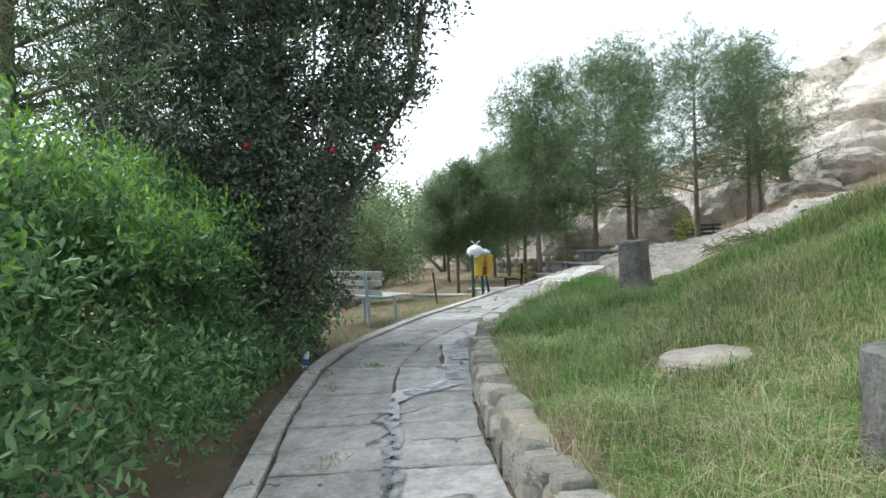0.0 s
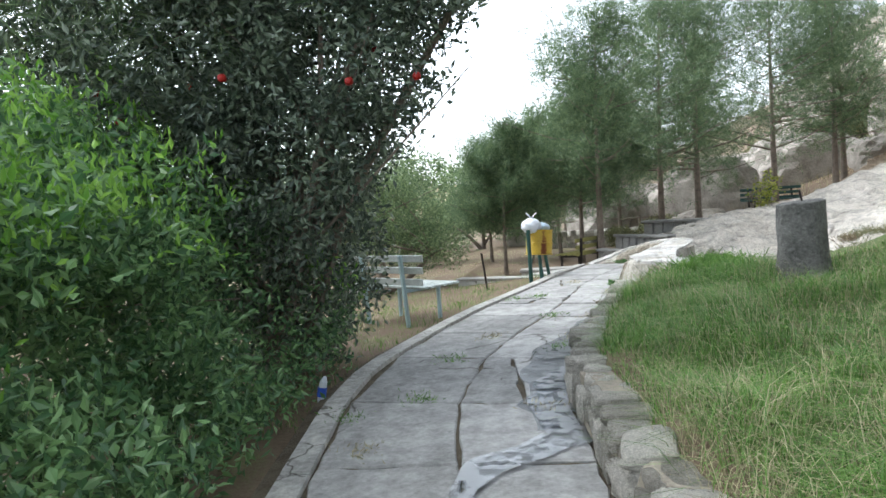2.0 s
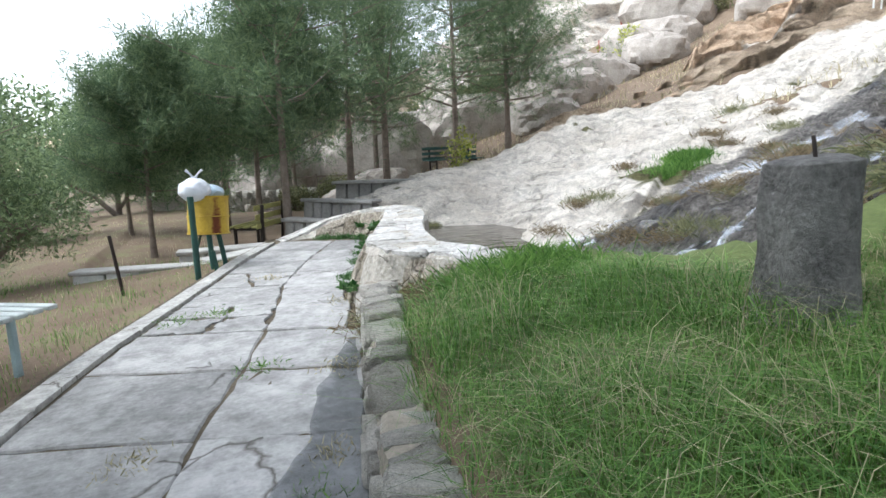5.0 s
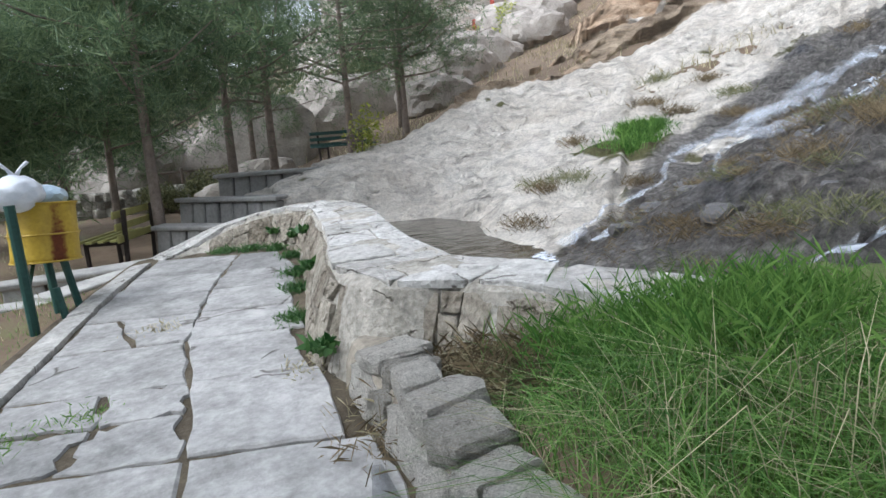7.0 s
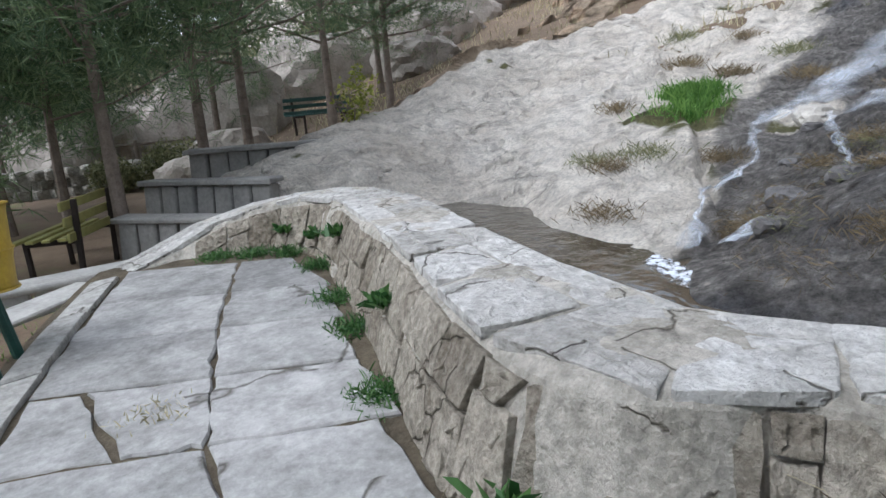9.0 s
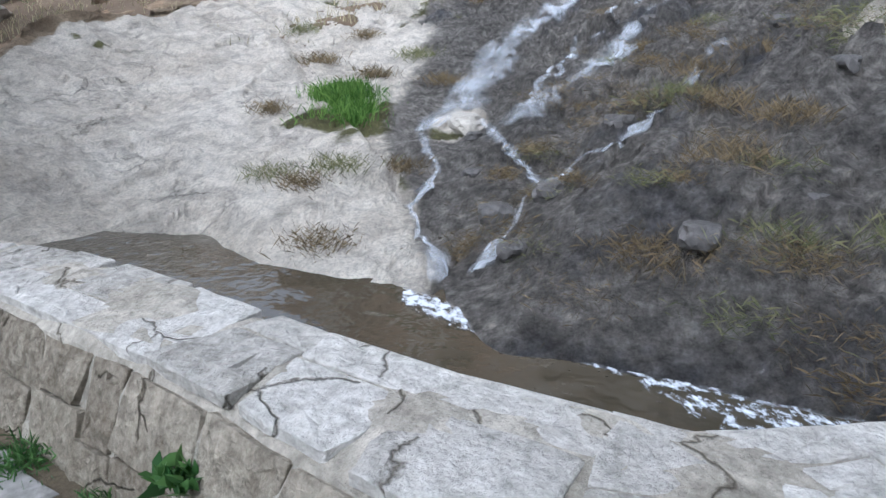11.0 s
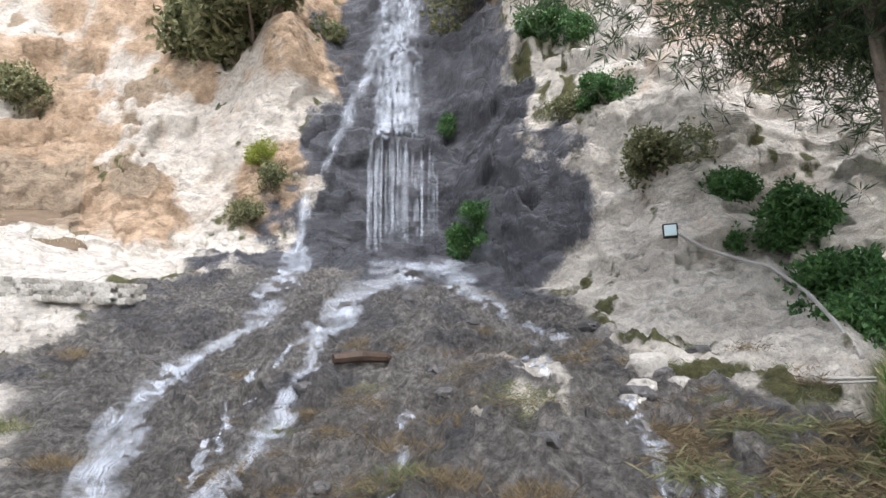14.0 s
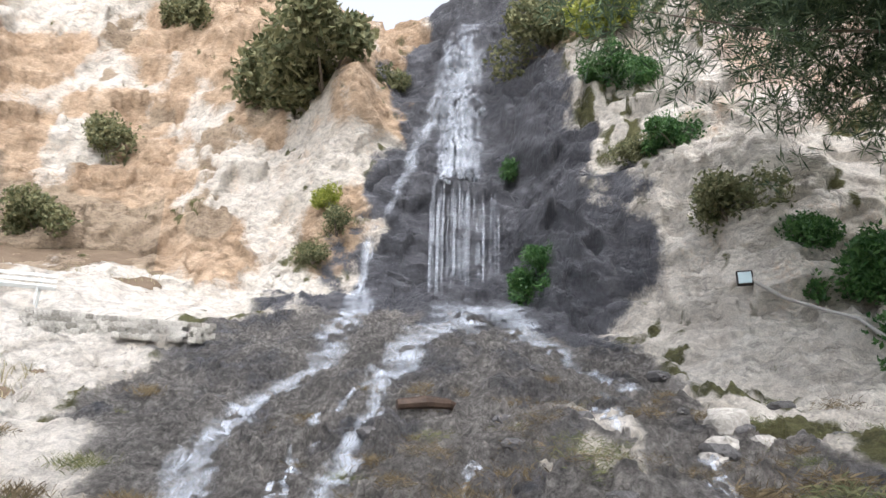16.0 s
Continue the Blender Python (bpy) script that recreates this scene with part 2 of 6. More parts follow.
def np_mesh(name, verts, faces, mat, parent=None, smooth=False, attrs=None):
    """A mesh from arrays: verts (n, 3), faces (m, 3 or 4)."""
    verts, faces = np.asarray(verts, dtype=np.float32), np.asarray(faces, dtype=np.int32)
    me = bpy.data.meshes.new(name)
    k = faces.shape[1]
    me.vertices.add(len(verts))
    me.vertices.foreach_set("co", verts.ravel())
    me.loops.add(faces.size)
    me.loops.foreach_set("vertex_index", faces.ravel())
    me.polygons.add(len(faces))
    me.polygons.foreach_set("loop_start", np.arange(0, faces.size, k, dtype=np.int32))
    me.polygons.foreach_set("loop_total", np.full(len(faces), k, dtype=np.int32))
    me.polygons.foreach_set("use_smooth", np.full(len(faces), smooth))
    me.update(calc_edges=True)
    for key, values in (attrs or {}).items():
        a = me.attributes.new(key, "FLOAT", "POINT")
        a.data.foreach_set("value", np.asarray(values, dtype=np.float32).ravel())
    me.materials.append(mat)
    ob = new(name, me)
    if parent:
        ob.parent = parent
    return ob


def grid_faces(rows, cols):
    i = np.arange(rows * cols).reshape(rows, cols)
    return np.stack([i[:-1, :-1], i[:-1, 1:], i[1:, 1:], i[1:, :-1]], -1).reshape(-1, 4)


def vnoise(x, y, z=0.0):
    """Smooth value noise in numpy, about -1 to 1."""
    x, y, z = np.broadcast_arrays(np.asarray(x, float), np.asarray(y, float), np.asarray(z, float))
    xi, yi, zi = np.floor(x).astype(np.int64), np.floor(y).astype(np.int64), np.floor(z).astype(np.int64)
    fx, fy, fz = x - xi, y - yi, z - zi
    fx, fy, fz = (f * f * (3 - 2 * f) for f in (fx, fy, fz))

    def h(a, b, c):
        n = (a * 374761393 + b * 668265263 + c * 2147483647) & 0xFFFFFFFF
        n = ((n ^ (n >> 13)) * 1274126177) & 0xFFFFFFFF
        return ((n ^ (n >> 16)) & 0xFFFF) / 32767.5 - 1

    out = 0
    for dx in (0, 1):
        for dy in (0, 1):
            for dz in (0, 1):
                out = out + h(xi + dx, yi + dy, zi + dz) * (fx if dx else 1 - fx) * (fy if dy else 1 - fy) * (fz if dz else 1 - fz)
    return out


def fbm(x, y, z=0.0, octaves=4):
    return sum(vnoise(x * 2 ** o + 17 * o, y * 2 ** o, z * 2 ** o) / 2 ** o for o in range(octaves))


def cells(x, y, z):
    """Blocky noise: each cell of a broken rock stands at its own height (-1 to 1)."""
    shape = x.shape
    x, y, z = x.ravel(), y.ravel(), z.ravel()
    xi, yi, zi = np.floor(x).astype(np.int64), np.floor(y).astype(np.int64), np.floor(z).astype(np.int64)
    best, val = np.full(len(x), 9.0), np.zeros(len(x))

    def h(a, b, c, k):
        n = (a * 73856093 + b * 19349663 + c * 83492791 + k * 2654435761) & 0xFFFFFFFF
        n = ((n ^ (n >> 15)) * 2246822519) & 0xFFFFFFFF
        return ((n ^ (n >> 13)) & 0xFFFF) / 65535

    for dx in (-1, 0, 1):
        for dy in (-1, 0, 1):
            for dz in (-1, 0, 1):
                a, b, c = xi + dx, yi + dy, zi + dz
                d = (a + h(a, b, c, 1) - x) ** 2 + (b + h(a, b, c, 2) - y) ** 2 + (c + h(a, b, c, 3) - z) ** 2
                k = d < best
                best[k], val[k] = d[k], h(a, b, c, 4)[k] * 2 - 1
    return val.reshape(shape)


def step(a, b, x):
    t = np.clip((np.asarray(x, float) - a) / (b - a), 0, 1)
    return t * t * (3 - 2 * t)


def thing(name, label, category, at=(0, 0, 0), turn=0, group="", kind=""):
    ob = new(name)
    ob.matrix_world = pose(*at, 0, 0, turn)
    return tagged(ob, label, category, group, kind)


# ---- plan ----
LEFT_Y, LEFT_X = (-6, 2, 5.1, 6.56, 8.3, 9.2, 9.9, 11.15, 12.1, 13.4, 14.2, 15.15, 16.2, 16.6), (0.6, -0.35, -0.9, -1.28, -1.6, -1.66, -1.58, -1.32, -1.07, -0.6, -0.34, 0.0, 0.43, 0.65)
RIGHT_Y, RIGHT_X = (-6, 2, 4, 5.4, 6.35, 7.1, 8.3, 9.5, 10.06, 11.08, 12.0, 12.64, 13.4, 14.2, 14.9, 15.5, 16.2), (2.6, 1.3, 0.92, 0.6, 0.41, 0.3, 0.15, 0.29, 0.42, 0.64, 0.8, 0.92, 1.14, 1.42, 1.62, 1.66, 1.3)


def left_x(y):
    return np.interp(y, LEFT_Y, LEFT_X)


def right_x(y):
    return np.interp(y, RIGHT_Y, RIGHT_X)


def path_z(x, y):
    return 0.04 * (np.asarray(x) + 0.5) + 0.01 * (np.asarray(y) - 7.4)


CENTRE = (0.8, 13.7)
POOL_Z = 0.04


# the parapet's two upper edges (path side, pool side) and the height of its top
WALL_IN = ((2.6, 9.3), (2.1, 10.0), (1.77, 10.65), (1.59, 11.04), (1.5, 11.27), (1.38, 11.6), (1.24, 11.96), (0.95, 12.2), (1.0, 12.45), (1.13, 12.85), (1.3, 13.35), (1.5, 13.95), (1.68, 14.5), (1.85, 15.05), (1.92, 15.38), (1.8, 15.75), (1.5, 16.05), (1.2, 16.25), (0.95, 16.3), (0.55, 16.22))
WALL_OUT = ((3.0, 9.3), (2.45, 10.1), (2.13, 10.7), (1.97, 11.08), (1.88, 11.35), (1.77, 11.68), (1.65, 12.05), (1.57, 12.3), (1.58, 12.58), (1.64, 12.95), (1.76, 13.35), (1.92, 13.75), (2.07, 14.2), (2.24, 14.8), (2.3, 15.5), (2.2, 16.0), (1.9, 16.42), (1.5, 16.6), (1.05, 16.62), (0.6, 16.52))
WALL_TOP = (0.5, 0.5, 0.5, 0.51, 0.52, 0.52, 0.52, 0.52, 0.53, 0.53, 0.54, 0.54, 0.54, 0.54, 0.54, 0.52, 0.45, 0.36, 0.22, 0.09)
WALL = tuple(((a + c) / 2, (b + d) / 2) for (a, b), (c, d) in zip(WALL_IN, WALL_OUT))
WALL_HALF = tuple(math.hypot(c - a, d - b) / 2 for (a, b), (c, d) in zip(WALL_IN, WALL_OUT))


def from_wall(x, y):
    """Distance in plan from the line of the parapet."""
    best = np.full(np.shape(x), 99.0)
    for (ax, ay), (bx, by) in zip(WALL, WALL[1:]):
        dx, dy = bx - ax, by - ay
        t = np.clip(((x - ax) * dx + (y - ay) * dy) / (dx * dx + dy * dy), 0, 1)
        best = np.minimum(best, np.hypot(x - ax - t * dx, y - ay - t * dy))
    return best


def ground_z(x, y):
    x, y = np.asarray(x, float), np.asarray(y, float)
    l, r = left_x(y), right_x(y)
    z = path_z(np.clip(x, l, r), np.clip(y, -6, 16)) - 0.07
    z = z - 0.09 * np.clip(l - x, 0, 12) - 0.02 * np.clip(l - x - 12, 0, 200) + 0.04 * fbm(x * 0.7, y * 0.7) * step(0, 1, l - x)
    rise = np.interp(y, (3, 6, 9), (0.14, 0.18, 0.21))
    bank = 0.27 + rise * np.clip(x - r, 0, 30) + 0.22 * np.clip(x - r - 1.9, 0, 6) * (1 - 0.5 * step(5, 3, y)) + 0.06 * fbm(x * 0.6, y * 0.6) + 0.02 * fbm(x * 3, y * 3)
    bearing = np.degrees(np.arctan2(x - CENTRE[0], y - CENTRE[1]))
    brow = np.interp(x, (1.0, 1.6, 2.0, 2.6, 5, 9), (12.1, 11.3, 10.7, 9.7, 8.6, 7))
    low = np.maximum(step(0, 0.9, y - brow), (1 - step(139, 147, bearing)) * (bearing > 0))
    foot = path_z(r, y) + 0.03 + 0.55 * np.clip(x - 0.95, 0, 1)
    bank = foot + (bank - foot) * (1 - (1 - step(0.35, 1.3, from_wall(x, y))) * step(10.6, 11.5, y) * (1 - step(1.5, 2.1, x)))
    bank = bank * (1 - low) - 0.4 * low
    z = np.where(x > r, z + (bank - z) * step(0.0, 0.25, x - r), z)
    hill = np.where(x > 4, 0.29 * (x - 4), 0.0) + 0.2 * np.clip(x - 20, 0, 60) - 0.25 + 0.25 * fbm(x * 0.2, y * 0.2) * step(5, 12, x)
    far = step(15.5, 18, y)
    z = z * (1 - far) + far * np.where(x > -2, hill, z)
    return z


# ---- ground ----
def axis(a, b, fine_a, fine_b, fine, coarse):
    lo = fine_a - np.cumsum(coarse * 1.25 ** np.arange(60))
    hi = fine_b + np.cumsum(coarse * 1.25 ** np.arange(60))
    mid = np.arange(fine_a, fine_b + 1e-6, fine)
    return np.concatenate([lo[lo > a][::-1], mid, hi[hi < b]])


gx, gy = axis(-900, 900, -5, 9, 0.1, 0.15), axis(-900, 900, 0, 20, 0.1, 0.15)
GX, GY = np.meshgrid(gx, gy)
GZ = ground_z(GX, GY)
GREEN = np.clip(step(0.1, 0.5, GX - right_x(GY)) * (1 - step(11.5, 12.5, GY)) * 0.75 + 0.35 * step(-4, 0, left_x(GY) - GX) * step(0, 0.3, left_x(GY) - GX), 0, 1)
ground = np_mesh("ground", np.stack([GX, GY, GZ], -1).reshape(-1, 3), grid_faces(*GX.shape), SOIL, None, True, {"green": GREEN, "wet": 0 * GX})
tagged(ground, "bare soil and grassy ground of a hillside garden", "ground", kind="structure")

# ---- rock slope and cliff: sections by bearing round CENTRE, each of (distance, height) ----
SECTIONS = {
    14: ((5.0, -0.5), (5.2, -0.3), (5.4, 0.1), (5.6, 0.3), (5.9, 0.3), (6.2, 0.1), (6.4, -0.1), (6.6, -0.3), (6.8, -0.5), (7, -0.7), (7.2, -0.9)),
    22: ((3.9, -0.5), (4.1, -0.1), (4.4, 0.4), (4.9, 0.55), (5.6, 0.6), (6.2, 0.5), (6.6, 0.2), (6.9, -0.1), (7.2, -0.3), (7.5, -0.5), (8, -0.9)),
    31: ((3.8, -0.5), (4.0, 0.0), (4.6, 0.5), (5.6, 0.7), (7, 0.85), (8.3, 1.0), (8.8, 0.95), (9.3, 0.7), (10, 0.4), (11, 0.2), (12, -0.3)),
    48: ((3.9, -0.5), (4.1, 0.0), (5.5, 0.3), (7.6, 0.7), (9.5, 1.3), (11, 1.75), (11.5, 1.75), (12, 1.5), (14, 1.8), (18, 2.8), (22, 3)),
    57: ((3.6, -0.5), (3.8, 0.0), (4.7, 0.3), (7.6, 0.9), (10.5, 1.6), (13.6, 2.35), (14.1, 2.3), (16, 2.7), (22, 4.8), (30, 8), (44, 13)),
    67: ((2.8, -0.5), (3.0, 0.0), (4.5, 0.42), (7, 0.9), (10, 1.6), (16, 3.2), (23, 5.8), (30, 8), (35, 17), (42, 32), (60, 44)),
    75: ((2.5, -0.5), (2.7, 0.0), (4.4, 0.45), (7.5, 1.1), (12, 2.2), (18, 4.2), (25, 6.8), (29, 8.5), (33, 17), (39, 32), (60, 44)),
    86: ((2.3, -0.5), (2.5, 0.0), (3.4, 0.12), (6.4, 0.75), (12, 2.3), (18, 4.5), (24.5, 6.7), (26, 9.5), (29, 17), (34, 29.5), (60, 40)),
    97: ((2.0, -0.5), (2.2, 0.0), (4.5, 0.5), (8.5, 1.75), (13, 3.0), (18, 5.0), (22, 6.5), (22.8, 10), (24.5, 16), (27.5, 22), (50, 28)),
    109: ((1.8, -0.5), (2.0, 0.0), (5.5, 1.3), (9.5, 2.3), (11.5, 2.75), (16, 4.3), (20.9, 6.1), (21.4, 8.2), (22.4, 11.8), (25.5, 22.3), (50, 27)),
    120: ((2.0, -0.5), (2.2, 0.0), (5.0, 1.3), (8.0, 2.0), (10.9, 2.45), (13.0, 2.9), (15.5, 4.2), (16.6, 8), (18.5, 12.5), (22, 20), (50, 28)),
    133: ((2.2, -0.5), (2.4, 0.0), (4.8, 1.05), (6.8, 1.6), (8.6, 1.8), (11.8, 2.5), (13.2, 3.6), (14.4, 7.5), (16, 9.8), (19.5, 18.5), (50, 28)),
    143: ((2.6, -0.5), (2.8, 0.0), (5.0, 1.0), (7, 1.6), (9, 1.9), (12, 2.6), (14, 4), (15.2, 7), (17, 9.5), (21, 19), (50, 28)),
    150: ((2.8, -0.7), (3.0, -0.6), (5, -0.5), (8, -0.4), (11, 0.2), (13, 2.0), (14.5, 4), (16, 7), (18, 10), (22, 19), (50, 28)),
}


def rock_slope():
    bearings = np.array(sorted(SECTIONS), float)
    nodes = np.array([SECTIONS[int(b)] for b in bearings])
    nodes[:, 8:10, 1] *= 0.965
    az = np.linspace(14, 150, 800)
    steps = (3, 14, 46, 46, 46, 46, 66, 66, 66, 6)
    v = np.concatenate([k + np.arange(s) / s for k, s in enumerate(steps)] + [[10.0]])
    t = np.interp(az, bearings, np.arange(len(bearings)))
    i = np.clip(t.astype(int), 0, len(bearings) - 2)
    f = t - i
    f = (f * f * (3 - 2 * f) * 0.5 + f * 0.5)[:, None, None]
    prof = nodes[i] * (1 - f) + nodes[i + 1] * f
    k = np.clip(v.astype(int), 0, 9)
    g = (v - k)[None, :, None]
    p = prof[:, k] * (1 - g) + prof[:, k + 1] * g
    d, z = p[..., 0], p[..., 1]
    A = np.radians(az)[:, None] + 0 * d
    x, y = CENTRE[0] + d * np.sin(A), CENTRE[1] + d * np.cos(A)
    V = v[None, :] + 0 * d
    deg = az[:, None] + 0 * d
    # relief: broad lumps, tilted beds, then pitting; steeper parts are rougher
    big = step(3, 7, V)
    lump = fbm(x * 0.35, y * 0.35, z * 0.35, 4)
    beds = fbm(x * 0.25 + 9, y * 0.25, (z - 0.25 * x) * 1.6, 3)
    ridged = 1 - np.abs(fbm(x * 0.9, y * 0.9, z * 0.9, 4)) * 1.6
    pit = fbm(x * 2.6, y * 2.6, z * 2.6, 3)
    amp = np.clip((d - 3) / 8, 0.1, 1)
    out = amp * (0.12 + 0.5 * big) * lump + amp * (0.05 + 0.3 * big) * beds + amp * 0.12 * ridged + 0.035 * pit * np.clip(d / 5, 0.5, 2)
    lay = (z - 0.25 * x + 0.12 * y)
    far_ = step(5.0, 6.5, V)
    w1, w2 = 0.35 * fbm(x * 0.8, y * 0.8, z * 0.8, 2), 0.35 * fbm(x * 0.8 + 30, y * 0.8, z * 0.8, 2)
    blocks = cells((x + w1) * 0.42, (y + w2) * 0.42, lay * 0.95)
    chips = cells((x + w1) * 1.1 + 50, (y + w2) * 1.1, lay * 2.4)
    out = out + far_ * (0.5 * blocks + 0.24 * chips)
    near_ = (1 - far_) * step(1.0, 1.5, V)
    wetish = step(80, 92, deg + 12 * (V - 3) * (V < 5))
    out = out + near_ * (0.05 + 0.06 * wetish) * cells(x * 1.3 + w1, y * 1.3 + w2, z * 2.5) + near_ * wetish * (0.09 * fbm(x * 5, y * 5, z * 5, 4) + 0.08 * cells(x * 3.1 + w1, y * 3.1 + w2, z * 5)) + near_ * (1 - wetish) * (0.03 * cells(x * 2.2, y * 1.2 + w2, z * 6) + 0.025 * fbm(x * 5, y * 5, z * 9, 3))
    # the stepped ledge across the foot of the fall
    led = np.exp(-((V - 4.05) / 0.12) ** 2) * step(96, 102, deg) * (1 - step(128, 134, deg))
    out = out + 0.28 * led
    butt = np.exp(-((deg - 95.5) / 3.2) ** 2) * step(7.3, 7.7, V) * (1 - step(8.35, 8.6, V))
    out = out + 2.2 * butt
    # the pale slab stands proud of the gully that the water runs in
    rim = np.interp(d, (2.4, 3.3, 4.3, 7, 13.6, 15), (93, 90, 79, 66.5, 57.4, 56))
    past = deg - rim
    gully = step(0, 1.2, past) * np.exp(-np.clip(past, 0, 60) / 7) * (V < 5) * step(1.0, 1.6, V) * (d < 14)
    out = out - 0.16 * gully
    edge = step(0, 1.6, V)
    out = out * edge
    x, y, z = x - out * 0.6 * np.sin(A) * big, y - out * 0.6 * np.cos(A) * big, z + out * (1 - 0.6 * big)
    n1 = fbm(x * 0.5, y * 0.5, z * 0.5, 4)
    lo = np.interp(V, (0, 1, 2, 3, 4, 5, 6, 7, 8, 9, 10), (92, 91, 83, 76, 80, 87, 96, 98.5, 100.5, 102.5, 104))
    hi = np.interp(V, (0, 1, 2, 3, 4, 5, 6, 7, 8, 9, 10), (170, 170, 150, 140, 131, 125, 121.5, 121.5, 120, 116, 114))
    wet = step(-3, 2.5, deg - lo + 4 * n1) * (1 - step(-4.5, 4.5, deg - hi + 5 * n1))
    upper = step(4.9, 5.8, V)
    gravel = wet * (1 - 0.85 * upper)
    wet = wet * (upper + 0.5 * (1 - upper) * step(0.25, 0.75, 0.45 + 0.8 * fbm(x * 0.8 + 11, y * 0.8, z * 0.8, 3)))
    wet = np.maximum(wet, (1 - step(0.95, 1.06, V)))
    moss = 0.75 * step(0.3, 0.9, 0.5 * n1 + 0.7 * fbm(x * 1.7, y * 1.7, z * 1.7, 3) + 0.35 * np.exp(-((deg - lo) / 4) ** 2) + 0.45 * np.exp(-((deg - hi) / 5) ** 2) - 0.25 * (deg < 80))
    for px, py, rx, ry in ((6.1, 10.9, 0.55, 0.45), (6.75, 14.35, 0.5, 0.28), (6.3, 8.2, 1.4, 0.6), (7.6, 7.6, 1.6, 0.5), (7.3, 10.2, 0.9, 0.3)):
        m = np.clip(1.6 - ((x - px) / rx) ** 2 - ((y - py) / ry) ** 2 + 0.5 * n1, 0, 1)
        wet, gravel = wet * (1 - m), gravel * (1 - m)
    moss = np.maximum(moss, 0.9 * np.exp(-((x - 4.1) / 0.8) ** 2 - ((y - 9.7) / 0.8) ** 2) * step(-0.5, 0.3, n1))
    earth = np.clip(gully * 0.45, 0, 1) + step(0.0, 0.6, fbm(x * 0.3 + 5, y * 0.3, z * 0.3, 3) + 0.9 * step(5, 6, V) * (1 - step(7, 8, V)) * (deg < 80) - 0.5 * (deg > 90) - 0.5 * (V < 5) - 0.25)
    ochre = step(-0.1, 0.7, fbm(x * 0.25 + 3, y * 0.25, z * 0.25, 3) + 0.6 * step(6.5, 9, V) - 0.05) * step(5.5, 7, V) * (1 - 0.6 * step(112, 120, deg)) + (0.33 - 0.18 * step(104, 116, deg)) * step(5.5, 6.5, V)
    ob = np_mesh("rock_slope", np.stack([x, y, z], -1).reshape(-1, 3), grid_faces(*x.shape), ROCK, None, True, {"wet": wet, "moss": moss * (1 - 0.5 * wet), "earth": earth, "ochre": ochre, "gravel": gravel})
    return tagged(ob, "pale limestone cliff and slope with a dark wet streak", "cliff", kind="structure")


rock = rock_slope()

# ---- pool ----
bm = bmesh.new()
pool_edge = [(1.4, 9.0), (1.3, 11.8), (1.45, 12.6), (1.6, 13.5), (1.9, 15.0), (2.3, 16.6), (3.2, 17.8), (4.6, 17.5), (5, 15.5), (4.5, 13), (3.6, 11), (3.4, 9)]
bm.faces.new([bm.verts.new((x, y, POOL_Z)) for x, y in pool_edge])
tagged(part("water", bm, POOL), "shallow murky brown pool water behind a stone parapet", "water", kind="structure")


# ---- parapet wall ----
def along(points, n):
    p = np.array(points, float)
    s = np.concatenate([[0], np.cumsum(np.hypot(*np.diff(p[:, :2], axis=0).T))])
    t = np.linspace(0, s[-1], n)
    return np.stack([np.interp(t, s, p[:, k]) for k in range(p.shape[1])], -1), t


def wider(o, half):
    """An offset across a wall of half width 0.21, carried over to its true half width."""
    return o * half / 0.21 if abs(o) < 0.21 else math.copysign(half + abs(o) - 0.21, o)


def parapet():
    c, t = along([(x, y, z, h) for (x, y), z, h in zip(WALL, WALL_TOP, WALL_HALF)], 220)
    for _ in range(4):
        c[1:-1] = (c[:-2] + 2 * c[1:-1] + c[2:]) / 4
    d = np.gradient(c[:, :2], axis=0)
    d /= np.linalg.norm(d, axis=1)[:, None]
    nrm = np.stack([d[:, 1], -d[:, 0]], -1)
    prof = [(-0.42, -0.6), (-0.36, -0.36), (-0.27, -0.12), (-0.225, -0.03), (-0.18, 0.0), (-0.06, 0.012), (0.06, 0.012), (0.17, 0.0), (0.21, -0.04), (0.22, -0.15), (0.23, -0.7)]
    v = []
    for i in range(len(c)):
        for o, dz in prof:
            w = 0.03 * fbm(t[i] * 2.2, o * 7, dz * 4, 3)
            o = wider(o, c[i, 3])
            v.append((c[i, 0] - nrm[i, 0] * -(o + w), c[i, 1] + nrm[i, 1] * (o + w), c[i, 2] + dz + 0.02 * fbm(t[i] * 3, o * 9, 1, 2)))
    ob = np_mesh("parapet", v, grid_faces(len(c), len(prof)), WHITEWASH, None, False)
    return tagged(ob, "low whitewashed rubble-stone parapet round the pool", "wall", kind="structure")


parapet()

# ---- shapes ----
def box(bm, size, at=(0, 0, 0), rot=(0, 0, 0), bevel=0.006, jitter=0.0):
    m = pose(*at, *rot) @ Matrix.Diagonal((*size, 1))
    vs = bmesh.ops.create_cube(bm, size=1, matrix=m)["verts"]
    if jitter:
        for v in vs:
            v.co += Vector(rng.uniform(-jitter, jitter, 3))
    if bevel:
        es = list({e for v in vs for e in v.link_edges})
        bmesh.ops.bevel(bm, geom=es, offset=bevel, segments=1, affect="EDGES")
    return bm


